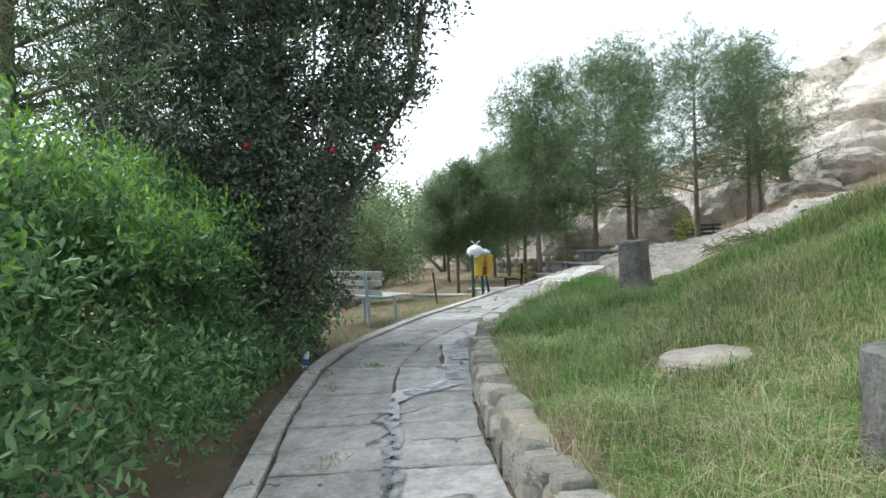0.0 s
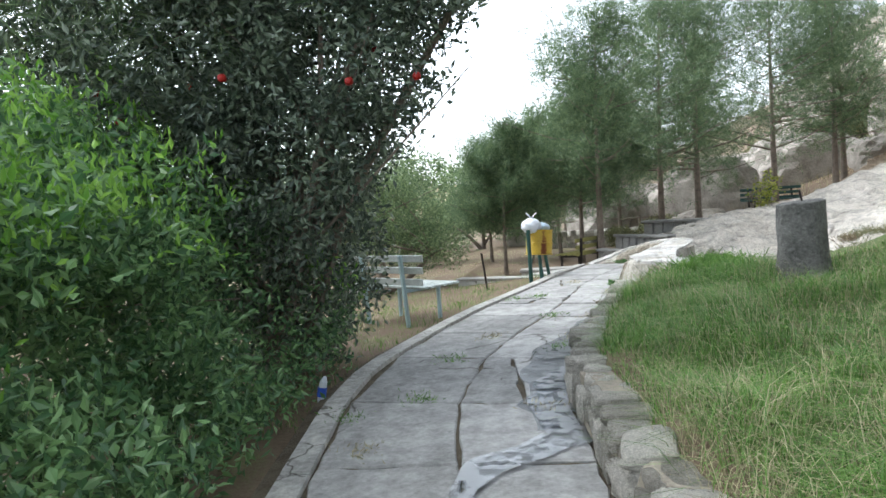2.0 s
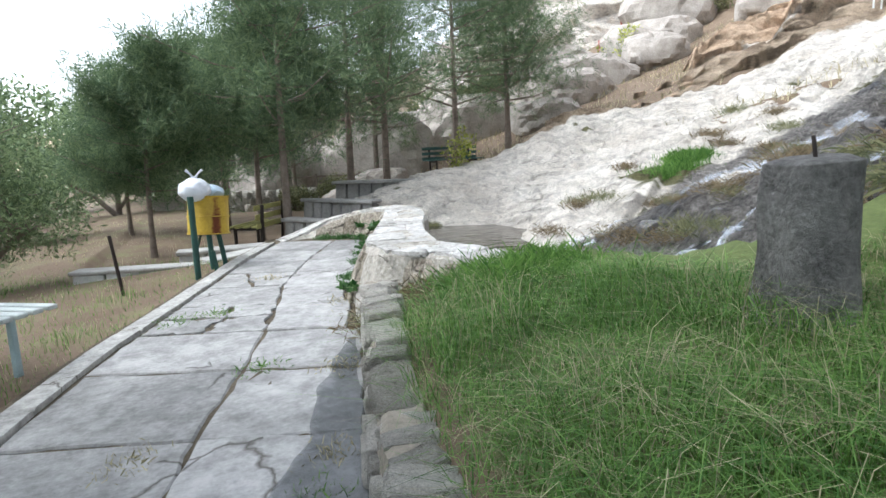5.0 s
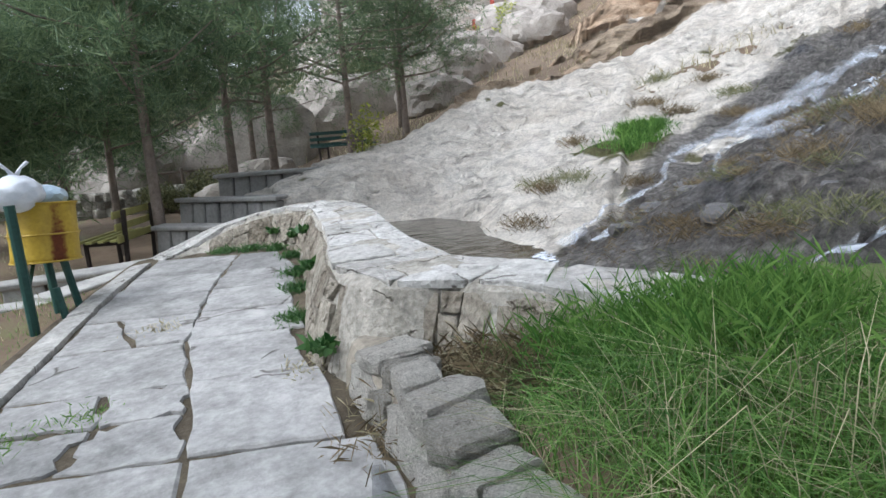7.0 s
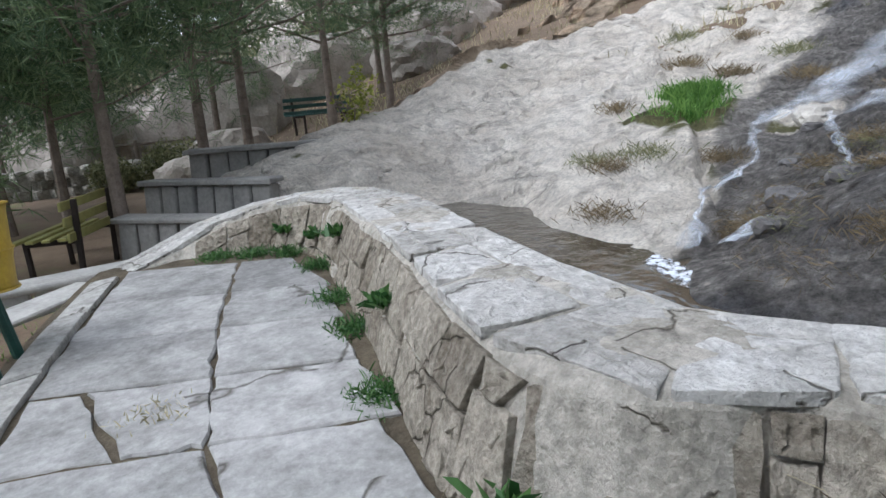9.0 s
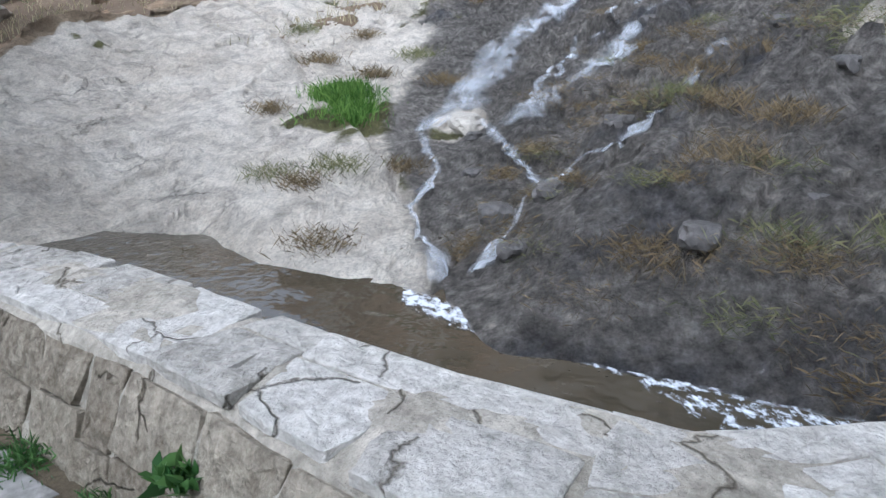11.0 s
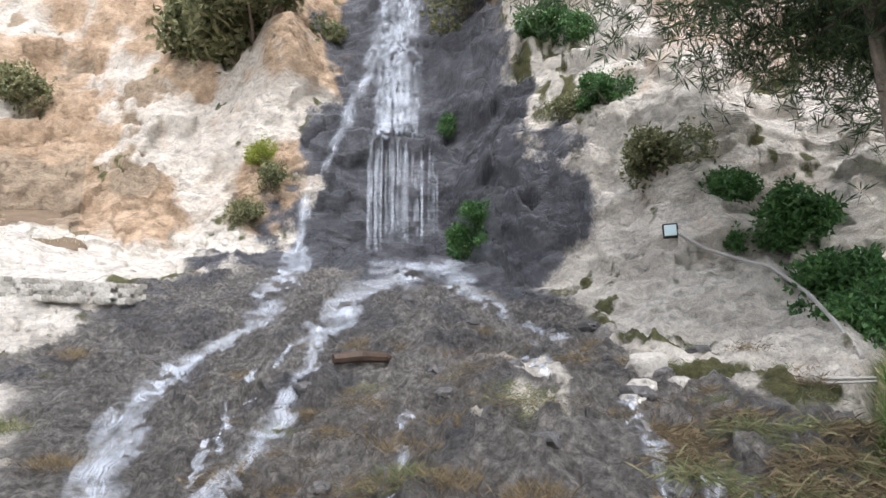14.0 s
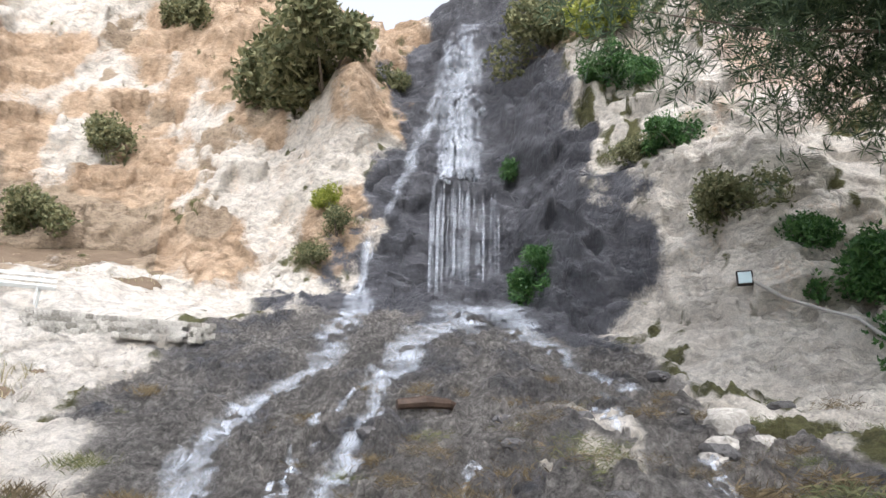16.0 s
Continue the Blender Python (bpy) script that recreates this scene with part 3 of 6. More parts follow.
def tube(bm, points, radii, sides=8, caps=True):
    """A tapered tube along points."""
    pts = [Vector(p) for p in points]
    rings = []
    for i, p in enumerate(pts):
        d = (pts[min(i + 1, len(pts) - 1)] - pts[max(i - 1, 0)]).normalized()
        a = d.orthogonal().normalized() if abs(d.z) < 0.9 else Vector((1, 0, 0)).cross(d).normalized()
        if abs(d.z) < 0.9:
            a = d.cross(Vector((0, 0, 1))).normalized()
        b = d.cross(a)
        rings.append([bm.verts.new(p + radii[i] * (math.cos(2 * math.pi * k / sides) * a + math.sin(2 * math.pi * k / sides) * b)) for k in range(sides)])
    for r0, r1 in zip(rings, rings[1:]):
        for k in range(sides):
            bm.faces.new((r0[k], r0[(k + 1) % sides], r1[(k + 1) % sides], r1[k]))
    if caps:
        bm.faces.new(rings[0][::-1])
        bm.faces.new(rings[-1])
    bmesh.ops.recalc_face_normals(bm, faces=bm.faces[:])
    return bm


def blob(bm, size, at=(0, 0, 0), seed=0, rough=0.18, sub=3, squash=0.0):
    """A worn boulder: a ball pushed about by noise, with flattened facets."""
    vs = bmesh.ops.create_icosphere(bm, subdivisions=sub, radius=1)["verts"]
    for v in vs:
        c = v.co.copy()
        n = noise.noise(c * 1.1 + Vector((seed * 7.3, 0, 0))) + 0.5 * noise.noise(c * 2.7 + Vector((0, seed * 3.1, 0))) + 0.25 * noise.noise(c * 6 + Vector((0, 0, seed)))
        c *= 1 + rough * n
        f = 0.86 + 0.1 * noise.noise(Vector((seed, 2, 3)))
        c = Vector([math.copysign(min(abs(q), f + 0.15 * (abs(q) - f)) if abs(q) > f else abs(q), q) for q in c])
        v.co = Vector((c.x * size[0], c.y * size[1], c.z * size[2])) + Vector(at)
    return bm


def strip_leaves(n, centre, spread, length, width, up=0.3, droop=0.0):
    """n leaves of two bent quads each: arrays of verts and faces. centre: (n, 3) places."""
    d = rng.normal(size=(n, 3)) * spread
    d[:, 2] += up
    d /= np.linalg.norm(d, axis=1)[:, None]
    s = np.cross(d, rng.normal(size=(n, 3)))
    s /= np.linalg.norm(s, axis=1)[:, None] + 1e-9
    L = (length * rng.uniform(0.65, 1.25, n))[:, None]
    W = (width * rng.uniform(0.7, 1.2, n))[:, None]
    tip = d * L
    tip[:, 2] -= droop * L[:, 0]
    mid = d * L * 0.5 + np.cross(d, s) * W * 0.25
    v = np.stack([centre, centre + mid + s * W * 0.5, centre + tip, centre + mid - s * W * 0.5], 1)
    f = np.arange(4 * n).reshape(n, 4)
    return v.reshape(-1, 3), f


def blades(n, root, length, width, lean=0.45, bend=0.5):
    """n grass blades of two quads each, bent over."""
    a = rng.uniform(0, 2 * np.pi, n)
    d = np.stack([np.cos(a), np.sin(a), 0 * a], 1)
    s = np.stack([-np.sin(a), np.cos(a), 0 * a], 1) * (width * 0.5)
    L = (length * rng.uniform(0.5, 1.3, n))[:, None]
    k = (lean * rng.uniform(0.2, 1.4, n))[:, None]
    up = np.array([0, 0, 1.0])
    m = root + up * L * 0.55 + d * L * k * 0.4
    t = root + up * L * (0.95 - 0.35 * k * bend) + d * L * k * (0.9 + bend)
    v = np.stack([root - s, root + s, m + s * 0.8, m - s * 0.8, t + s * 0.12, t - s * 0.12], 1)
    i = np.arange(n)[:, None] * 6
    f = np.concatenate([i + [0, 1, 2, 3], i + [3, 2, 4, 5]], 0)
    return v.reshape(-1, 3), f


def drop(ob_list):
    from mathutils.bvhtree import BVHTree
    trees = []
    for ob in ob_list:
        me = ob.data
        co = np.empty(len(me.vertices) * 3, np.float32)
        me.vertices.foreach_get("co", co)
        trees.append(BVHTree.FromPolygons([Vector(c) for c in co.reshape(-1, 3)], [tuple(p.vertices) for p in me.polygons]))
    return trees


ROCK_TREE = drop([rock])[0]


def on_rock(x, y):
    """Place and normal of the rock under a spot of the plan."""
    p, n, _, _ = ROCK_TREE.ray_cast(Vector((x, y, 60)), Vector((0, 0, -1)))
    if n and n.z < 0:
        n = -n
    return (p, n) if p else (Vector((x, y, float(ground_z(x, y)))), Vector((0, 0, 1)))


def on_cliff(bearing, rise):
    """Place and normal of the cliff in a direction (degrees) from above CENTRE."""
    b, e = radians(bearing), radians(rise)
    p, n, _, _ = ROCK_TREE.ray_cast(Vector((*CENTRE, 1.7)), Vector((math.sin(b) * math.cos(e), math.cos(b) * math.cos(e), math.sin(e))))
    return (p, n) if p else (None, None)


def surface_z(x, y):
    p, _ = on_rock(x, y)
    g = float(ground_z(x, y))
    return max(p.z, g)


# ---- path ----
CENTRE_Y, CENTRE_X = (-6, 2, 5.47, 6.35, 7.2, 8.2, 9.43, 10.36, 11.2, 11.95, 12.7, 13.39, 13.93, 14.5, 15.05, 15.7, 16.2), (1.5, 0.5, -0.06, -0.24, -0.43, -0.59, -0.55, -0.34, -0.09, 0.1, 0.26, 0.37, 0.56, 0.76, 1.0, 1.29, 1.45)
ROWS_Y = (0.3, 1.2, 2.1, 2.95, 3.8, 4.63, 5.47, 6.33, 7.18, 8.2, 9.43, 10.36, 11.2, 11.95, 12.7, 13.39, 13.93, 14.5, 15.05, 15.7)
SKEW_Y, SKEW = (0, 5.5, 7.2, 8.2, 9.4, 10.4, 11.2, 13.4, 14.5, 15.7), (0.1, 0.08, -0.02, -0.22, -0.32, -0.4, -0.5, -0.55, -0.75, -0.85)


def cross_joint(y, x):
    """Where a joint that meets the middle seam at y runs at x."""
    return y + float(np.interp(y, SKEW_Y, SKEW)) * (x - float(np.interp(y, CENTRE_Y, CENTRE_X)))


def on_edge(y, edge, inset):
    """The spot at which the joint of row y meets an edge of the path."""
    x = float(edge(y)) + inset
    for _ in range(6):
        x = float(edge(cross_joint(y, x))) + inset
    return x, cross_joint(y, x)


def prism(bm, outline, z0, z1, bevel=0.008):
    """An upright slab over a plan outline of (x, y, z offset)."""
    n = len(outline)
    c = np.mean(np.array(outline), axis=0)
    low = [bm.verts.new((x, y, z0 + dz)) for x, y, dz in outline]
    mid = [bm.verts.new((x, y, z1 - bevel + dz)) for x, y, dz in outline]
    top = [bm.verts.new((x + (c[0] - x) * bevel * 2.5, y + (c[1] - y) * bevel * 2.5, z1 + dz)) for x, y, dz in outline]
    for a, b in ((low, mid), (mid, top)):
        for k in range(n):
            bm.faces.new((a[k], a[(k + 1) % n], b[(k + 1) % n], b[k]))
    bm.faces.new(top)
    return bm


def worn_edge(p, q, parts=4, amount=0.012):
    p, q = np.array(p), np.array(q)
    out = [p]
    for k in range(1, parts):
        w = p + (q - p) * (k / parts + rng.uniform(-0.06, 0.06))
        out.append(w + rng.uniform(-amount, amount, 2))
    return out


def slab(name, corners, parent, thick=0.07, top=0.0, amount=0.016):
    pts = []
    for a, b in zip(corners, corners[1:] + corners[:1]):
        pts += worn_edge(a, b, 6, amount)
    dz = rng.uniform(-0.006, 0.006)
    bm = bmesh.new()
    prism(bm, [(p[0], p[1], float(path_z(p[0], p[1])) + dz) for p in pts], -thick, top, 0.01)
    return part(name, bm, SLAB, parent)


def path():
    bed = bmesh.new()
    ys = np.linspace(-2, 16.5, 90)
    rows = [[bed.verts.new((x, y, float(path_z(x, y)) - 0.014 + 0.009 * float(fbm(x * 6, y * 6)))) for x in np.linspace(float(left_x(y)) - 0.1, float(right_x(y)) + 0.1, 24)] for y in ys]
    for r0, r1 in zip(rows, rows[1:]):
        for k in range(len(r0) - 1):
            bed.faces.new((r0[k], r0[k + 1], r1[k + 1], r1[k]))
    base = tagged(part("footpath", bed, JOINT), "flagstone footpath with soil and weeds in its joints", "path", kind="structure")
    g = 0.009
    for y0, y1 in zip(ROWS_Y, ROWS_Y[1:]):
        for side in (0, 1):
            def cx(y):
                return float(np.interp(y, CENTRE_Y, CENTRE_X))
            up, dn = (0, g), (0, -g)
            if side == 0:
                c = [on_edge(y0, left_x, 0.188), (cx(y0) - g, y0), (cx(y1) - g, y1), on_edge(y1, left_x, 0.188)]
            else:
                # the flags stop short of the wall's foot, each where it was broken off
                w0, w1 = (0.08 + rng.uniform(-0.03, 0.05), 0.1 + rng.uniform(-0.03, 0.06)) if y0 > 11.5 else (0.03 + rng.uniform(-0.01, 0.02), 0.03 + rng.uniform(-0.01, 0.02))
                c = [(cx(y0) + g, y0), on_edge(y0, right_x, -w0), on_edge(y1, right_x, -w1), (cx(y1) + g, y1)]
            c = [(p[0] + o[0], p[1] + o[1]) for p, o in zip(c, (up, up, dn, dn))]
            if side == 0 and abs(y0 - 11.95) < 0.01:
                # a slab broken into crazed pieces
                a, b, cc, d = (np.array(p) for p in c)
                m1, m2, m3, m4 = a * 0.5 + b * 0.5, b * 0.45 + cc * 0.55, cc * 0.55 + d * 0.45, d * 0.5 + a * 0.5
                o = (a + b + cc + d) / 4 + np.array((0.08, -0.05))
                for quad in ((a, m1, o, m4), (m1, b, m2, o), (o, m2, cc, m3), (m4, o, m3, d)):
                    mid = sum(quad) / 4
                    slab("slab", [tuple(mid + (q - mid) * 0.93) for q in quad], base, amount=0.03)
            elif side == 1 and abs(y0 - 8.2) < 0.01 or side == 0 and abs(y0 - 13.39) < 0.01:
                a, b, cc, d = (np.array(p) for p in c)
                k1, k2 = a + (b - a) * 0.62, d + (cc - d) * 0.3
                slab("slab", [tuple(p) for p in (a, k1 - (0.012, 0), k2 - (0.012, 0), d)], base, amount=0.02)
                slab("slab", [tuple(p) for p in (k1 + (0.012, 0), b, cc, k2 + (0.012, 0))], base, amount=0.02)
            else:
                slab("slab", c, base)
    # kerb of cast lengths along the open side
    ky = np.concatenate([np.arange(-1.0, 14.0, 1.35), [14.6, 15.4, 16.1]])
    for y0, y1 in zip(ky, ky[1:]):
        bm = bmesh.new()
        n = 5
        side0 = [(float(left_x(y)), y) for y in np.linspace(y0 + 0.006, y1 - 0.006, n)]
        side1 = [(x + 0.17, y) for x, y in side0[::-1]]
        prism(bm, [(x, y, float(path_z(x, y))) for x, y in side0[::1] + side1], -0.22, 0.022 + rng.uniform(-0.005, 0.005), 0.012)
        part("kerb_length", bm, CONCRETE, base)
    return base


footpath = path()


def film_material(name, tint, dark=0.45, amount=0.5, scale=9.0, ior=1.35):
    """A thin sheet of running water: see-through, darkening what is under it, glossy."""
    m = bpy.data.materials.new(name)
    m.use_nodes = True
    n, ln = m.node_tree.nodes, m.node_tree.links
    n.remove(n["Principled BSDF"])
    tr, gl, mx = n.new("ShaderNodeBsdfTransparent"), n.new("ShaderNodeBsdfGlossy"), n.new("ShaderNodeMixShader")
    tr.inputs[0].default_value = (dark * tint[0], dark * tint[1], dark * tint[2], 1)
    gl.inputs["Roughness"].default_value = 0.3
    fr = n.new("ShaderNodeFresnel")
    fr.inputs[0].default_value = ior
    co = n.new("ShaderNodeTexCoord").outputs["Object"]
    t = n.new("ShaderNodeTexNoise")
    t.inputs["Scale"].default_value, t.inputs["Detail"].default_value = scale, 4
    ln.new(co, t.inputs["Vector"])
    bp = n.new("ShaderNodeBump")
    bp.inputs["Strength"].default_value, bp.inputs["Distance"].default_value = amount, 0.03
    ln.new(t.outputs["Fac"], bp.inputs["Height"])
    ln.new(bp.outputs[0], gl.inputs["Normal"])
    patch = n.new("ShaderNodeValToRGB")
    patch.color_ramp.elements[0].position, patch.color_ramp.elements[1].position = 0.34, 0.52
    t2 = n.new("ShaderNodeTexNoise")
    t2.inputs["Scale"].default_value, t2.inputs["Detail"].default_value = scale * 0.55, 5
    ln.new(co, t2.inputs["Vector"])
    ln.new(t2.outputs["Fac"], patch.inputs[0])
    gloss = n.new("ShaderNodeMath")
    gloss.operation = "MULTIPLY"
    ln.new(fr.outputs[0], gloss.inputs[0])
    ln.new(patch.outputs[0], gloss.inputs[1])
    ln.new(gloss.outputs[0], mx.inputs[0])
    ln.new(tr.outputs[0], mx.inputs[1])
    ln.new(gl.outputs[0], mx.inputs[2])
    ln.new(mx.outputs[0], n["Material Output"].inputs[0])
    return m


FILM = film_material("water film", (0.95, 0.97, 1.0), 0.85, 0.2, 22.0, 3.2)
DAMP = film_material("damp stone film", (0.95, 0.97, 1.0), 0.7, 0.15, 20.0, 1.5)


def wet_strip(points, widths, label, name="trickle", mat=None, lift=0.022):
    c, t = along([(*p, w) for p, w in zip(points, widths)], 90)
    d = np.gradient(c[:, :2], axis=0)
    d /= np.linalg.norm(d, axis=1)[:, None]
    s = np.stack([-d[:, 1], d[:, 0]], -1)
    v = []
    for i in range(len(c)):
        for k, o in enumerate((-1, -0.33, 0.33, 1)):
            w = c[i, 2] * 0.5 * o * (1 + 0.45 * float(vnoise(t[i] * 5, k * 3.1)) * (abs(o) == 1))
            x, y = c[i, 0] + s[i, 0] * w, c[i, 1] + s[i, 1] * w
            v.append((x, y, float(path_z(x, y)) + lift - 0.004 * abs(o)))
    ob = np_mesh(name, v, grid_faces(len(c), 4)[:, ::-1], mat or FILM, None, True)
    return tagged(ob, label, "water")


wet_strip([(0.12, 8.9), (0.02, 8.5), (0.05, 8.0), (0.12, 7.5), (-0.05, 7.27), (-0.28, 7.12), (-0.36, 6.85), (-0.27, 6.4), (-0.14, 5.85), (-0.06, 5.4), (0.05, 4.9)], [0.1, 0.2, 0.3, 0.34, 0.24, 0.2, 0.12, 0.1, 0.1, 0.14, 0.05], "thin trickle of water running across the grey flagstones")
wet_strip([(0.6, 11.4), (0.42, 10.75), (0.25, 10.1), (0.1, 9.5), (0.0, 8.8), (-0.02, 8.2), (0.04, 7.6)], [0.05, 0.18, 0.34, 0.4, 0.36, 0.32, 0.2], "wet glossy patch along the kerb of the path", "puddle", DAMP, 0.013)

# ---- rubble kerb on the bank side ----
STONE_WALL = material("rubble stone", (0.32, 0.30, 0.26), (0.66, 0.63, 0.57), 4, 30, 0.95, 1.0, 0.5, 0.05, object_random=0.4, crack=4.0, grit=1.0)
MORTAR = material("old mortar", (0.16, 0.14, 0.11), (0.36, 0.32, 0.26), 5, 40, 0.95, 0.7)


def stone_mesh(seed):
    """A squared rubble stone: a worn block with broken, uneven faces."""
    bm = bmesh.new()
    bmesh.ops.create_cube(bm, size=2)
    bmesh.ops.subdivide_edges(bm, edges=bm.edges[:], cuts=3, use_grid_fill=True)
    for v in bm.verts:
        c = v.co.copy()
        c *= 1 / (sum(abs(q) ** 7 for q in c) ** (1 / 7))
        k = c * 1.3 + Vector((seed * 5.1, seed * 2.3, 0))
        c *= 1 + 0.16 * noise.noise(k) + 0.1 * noise.noise(k * 2.6) + 0.05 * noise.noise(k * 6)
        c.x += 0.25 * noise.noise(Vector((seed, 3, 1))) * c.z
        v.co = c * 0.5
    me = bpy.data.meshes.new("stone")
    bm.to_mesh(me)
    bm.free()
    return me


STONES = [stone_mesh(k) for k in range(9)]
for me in STONES:
    me.materials.append(STONE_WALL)


def stone(parent, at, size, turn, name="stone", tilt=0.0):
    ob = new(name, STONES[int(rng.integers(9))])
    ob.matrix_world = pose(*at, rng.uniform(-8, 8) + tilt, rng.uniform(-8, 8), turn) @ Matrix.Diagonal((*size, 1))
    if parent:
        ob.parent = parent
        ob.matrix_parent_inverse = parent.matrix_world.inverted()
    return ob


def bank_kerb():
    ys = np.linspace(0, 12.1, 112)
    v = []
    top = [0.24 + 0.03 * float(vnoise(y * 1.7, 3)) if y < 11.2 else 0.2 for y in ys]
    for y, h in zip(ys, top):
        x = float(right_x(y))
        z = float(path_z(x, y))
        for dx, dz in ((-0.02, -0.1), (0.0, h * 0.5), (0.03, h - 0.02), (0.06, h), (0.2, h), (0.24, h - 0.08), (0.26, -0.1)):
            v.append((x + dx + 0.012 * float(vnoise(y * 4, dz * 9, 5)), y, z + dz))
    base = np_mesh("kerb_wall", v, grid_faces(len(ys), 7), MORTAR, None, False)
    tagged(base, "low rubble-stone kerb wall holding back the grassy bank", "wall", kind="structure")
    y = 0.2
    while y < 11.8:
        w = rng.uniform(0.12, 0.3)
        x, slope = float(right_x(y + w / 2)), float(right_x(y + w) - right_x(y)) / w
        turn = 90 - math.degrees(math.atan(slope))
        z = float(path_z(x, y))
        stone(base, (x + 0.11 + rng.uniform(-0.025, 0.03), y + w / 2, z + 0.21 + rng.uniform(-0.02, 0.02)), (w * rng.uniform(0.85, 1.1), rng.uniform(0.15, 0.27), rng.uniform(0.08, 0.15)), turn + rng.uniform(-14, 14))
        stone(base, (x + 0.04, y + w / 2 + rng.uniform(-0.05, 0.05), z + 0.09), (w * rng.uniform(0.8, 1.1), rng.uniform(0.11, 0.16), rng.uniform(0.15, 0.22)), turn + rng.uniform(-9, 9))
        y += w * 0.97
    return base


bank_kerb()

# ---- timber, paint ----
WOOD = material("grey painted timber", (0.30, 0.34, 0.33), (0.56, 0.60, 0.58), 5, 50, 0.75, 0.4)
BLUE_STEEL = paint("pale blue painted steel", (0.42, 0.55, 0.58), 0.5, 0.0, 0.75)
GREEN_STEEL = paint("dark green painted steel", (0.035, 0.10, 0.085), 0.4, 0.0, 0.5)
YELLOW = material("yellow painted steel", (0.30, 0.19, 0.025), (0.56, 0.40, 0.045), 4, 40, 0.45, 0.15, attrs=(("rust", (0.07, 0.02, 0.01), (0.20, 0.06, 0.02), 0.8),))
BAG = material("white plastic bag", (0.62, 0.66, 0.72), (0.86, 0.88, 0.92), 5, 30, 0.3, 0.5, translucent=0.2)
RED = paint("red painted steel", (0.30, 0.05, 0.03), 0.5)
IRON = paint("rusty iron", (0.05, 0.04, 0.035), 0.7, 0.3)
TEAL = paint("teal painted timber", (0.05, 0.11, 0.10), 0.6)
OLD_YELLOW = paint("yellowed timber", (0.38, 0.36, 0.13), 0.7)
PALE = paint("white painted steel", (0.62, 0.64, 0.62), 0.5, 0.0, 0.8)


def bench(name, label, at, turn, timber, steel, length=1.5, back=3, seat=5, high=0.93, seat_z=0.47, inset=0.36, deep=0.46):
    """Origin at the middle of the back legs; the seat looks along +y."""
    b = thing(name, label, "bench", at, turn)
    for sx in (-length * inset, length * inset):
        part("back_leg", box(bmesh.new(), (0.045, 0.05, high), (sx, -0.02, high / 2), (4, 0, 0)), steel, b)
        part("front_leg", box(bmesh.new(), (0.045, 0.045, seat_z), (sx, deep, seat_z / 2)), steel, b)
        part("seat_rail", box(bmesh.new(), (0.04, deep + 0.04, 0.05), (sx, deep / 2, seat_z - 0.03)), steel, b)
    for k in range(seat):
        part("seat_slat", box(bmesh.new(), (length, 0.075, 0.03), (0, 0.06 + (deep - 0.03) * k / (seat - 1), seat_z + 0.012)), timber, b)
    for k in range(back):
        part("back_slat", box(bmesh.new(), (length, 0.025, 0.085), (0, 0.02 - 0.012 * k, high - 0.05 - 0.145 * k), (4, 0, 0)), timber, b)
    return b


ANG = math.degrees(math.atan2(0.55, 0.83))
bz = float(ground_z(-2.2, 12.4))
bench("park_bench", "weathered grey slatted bench with pale blue steel legs on grass", (-2.14, 11.96, bz), -34, WOOD, BLUE_STEEL, 1.45, 3, 6, 0.93, 0.5, 0.27, 0.58)


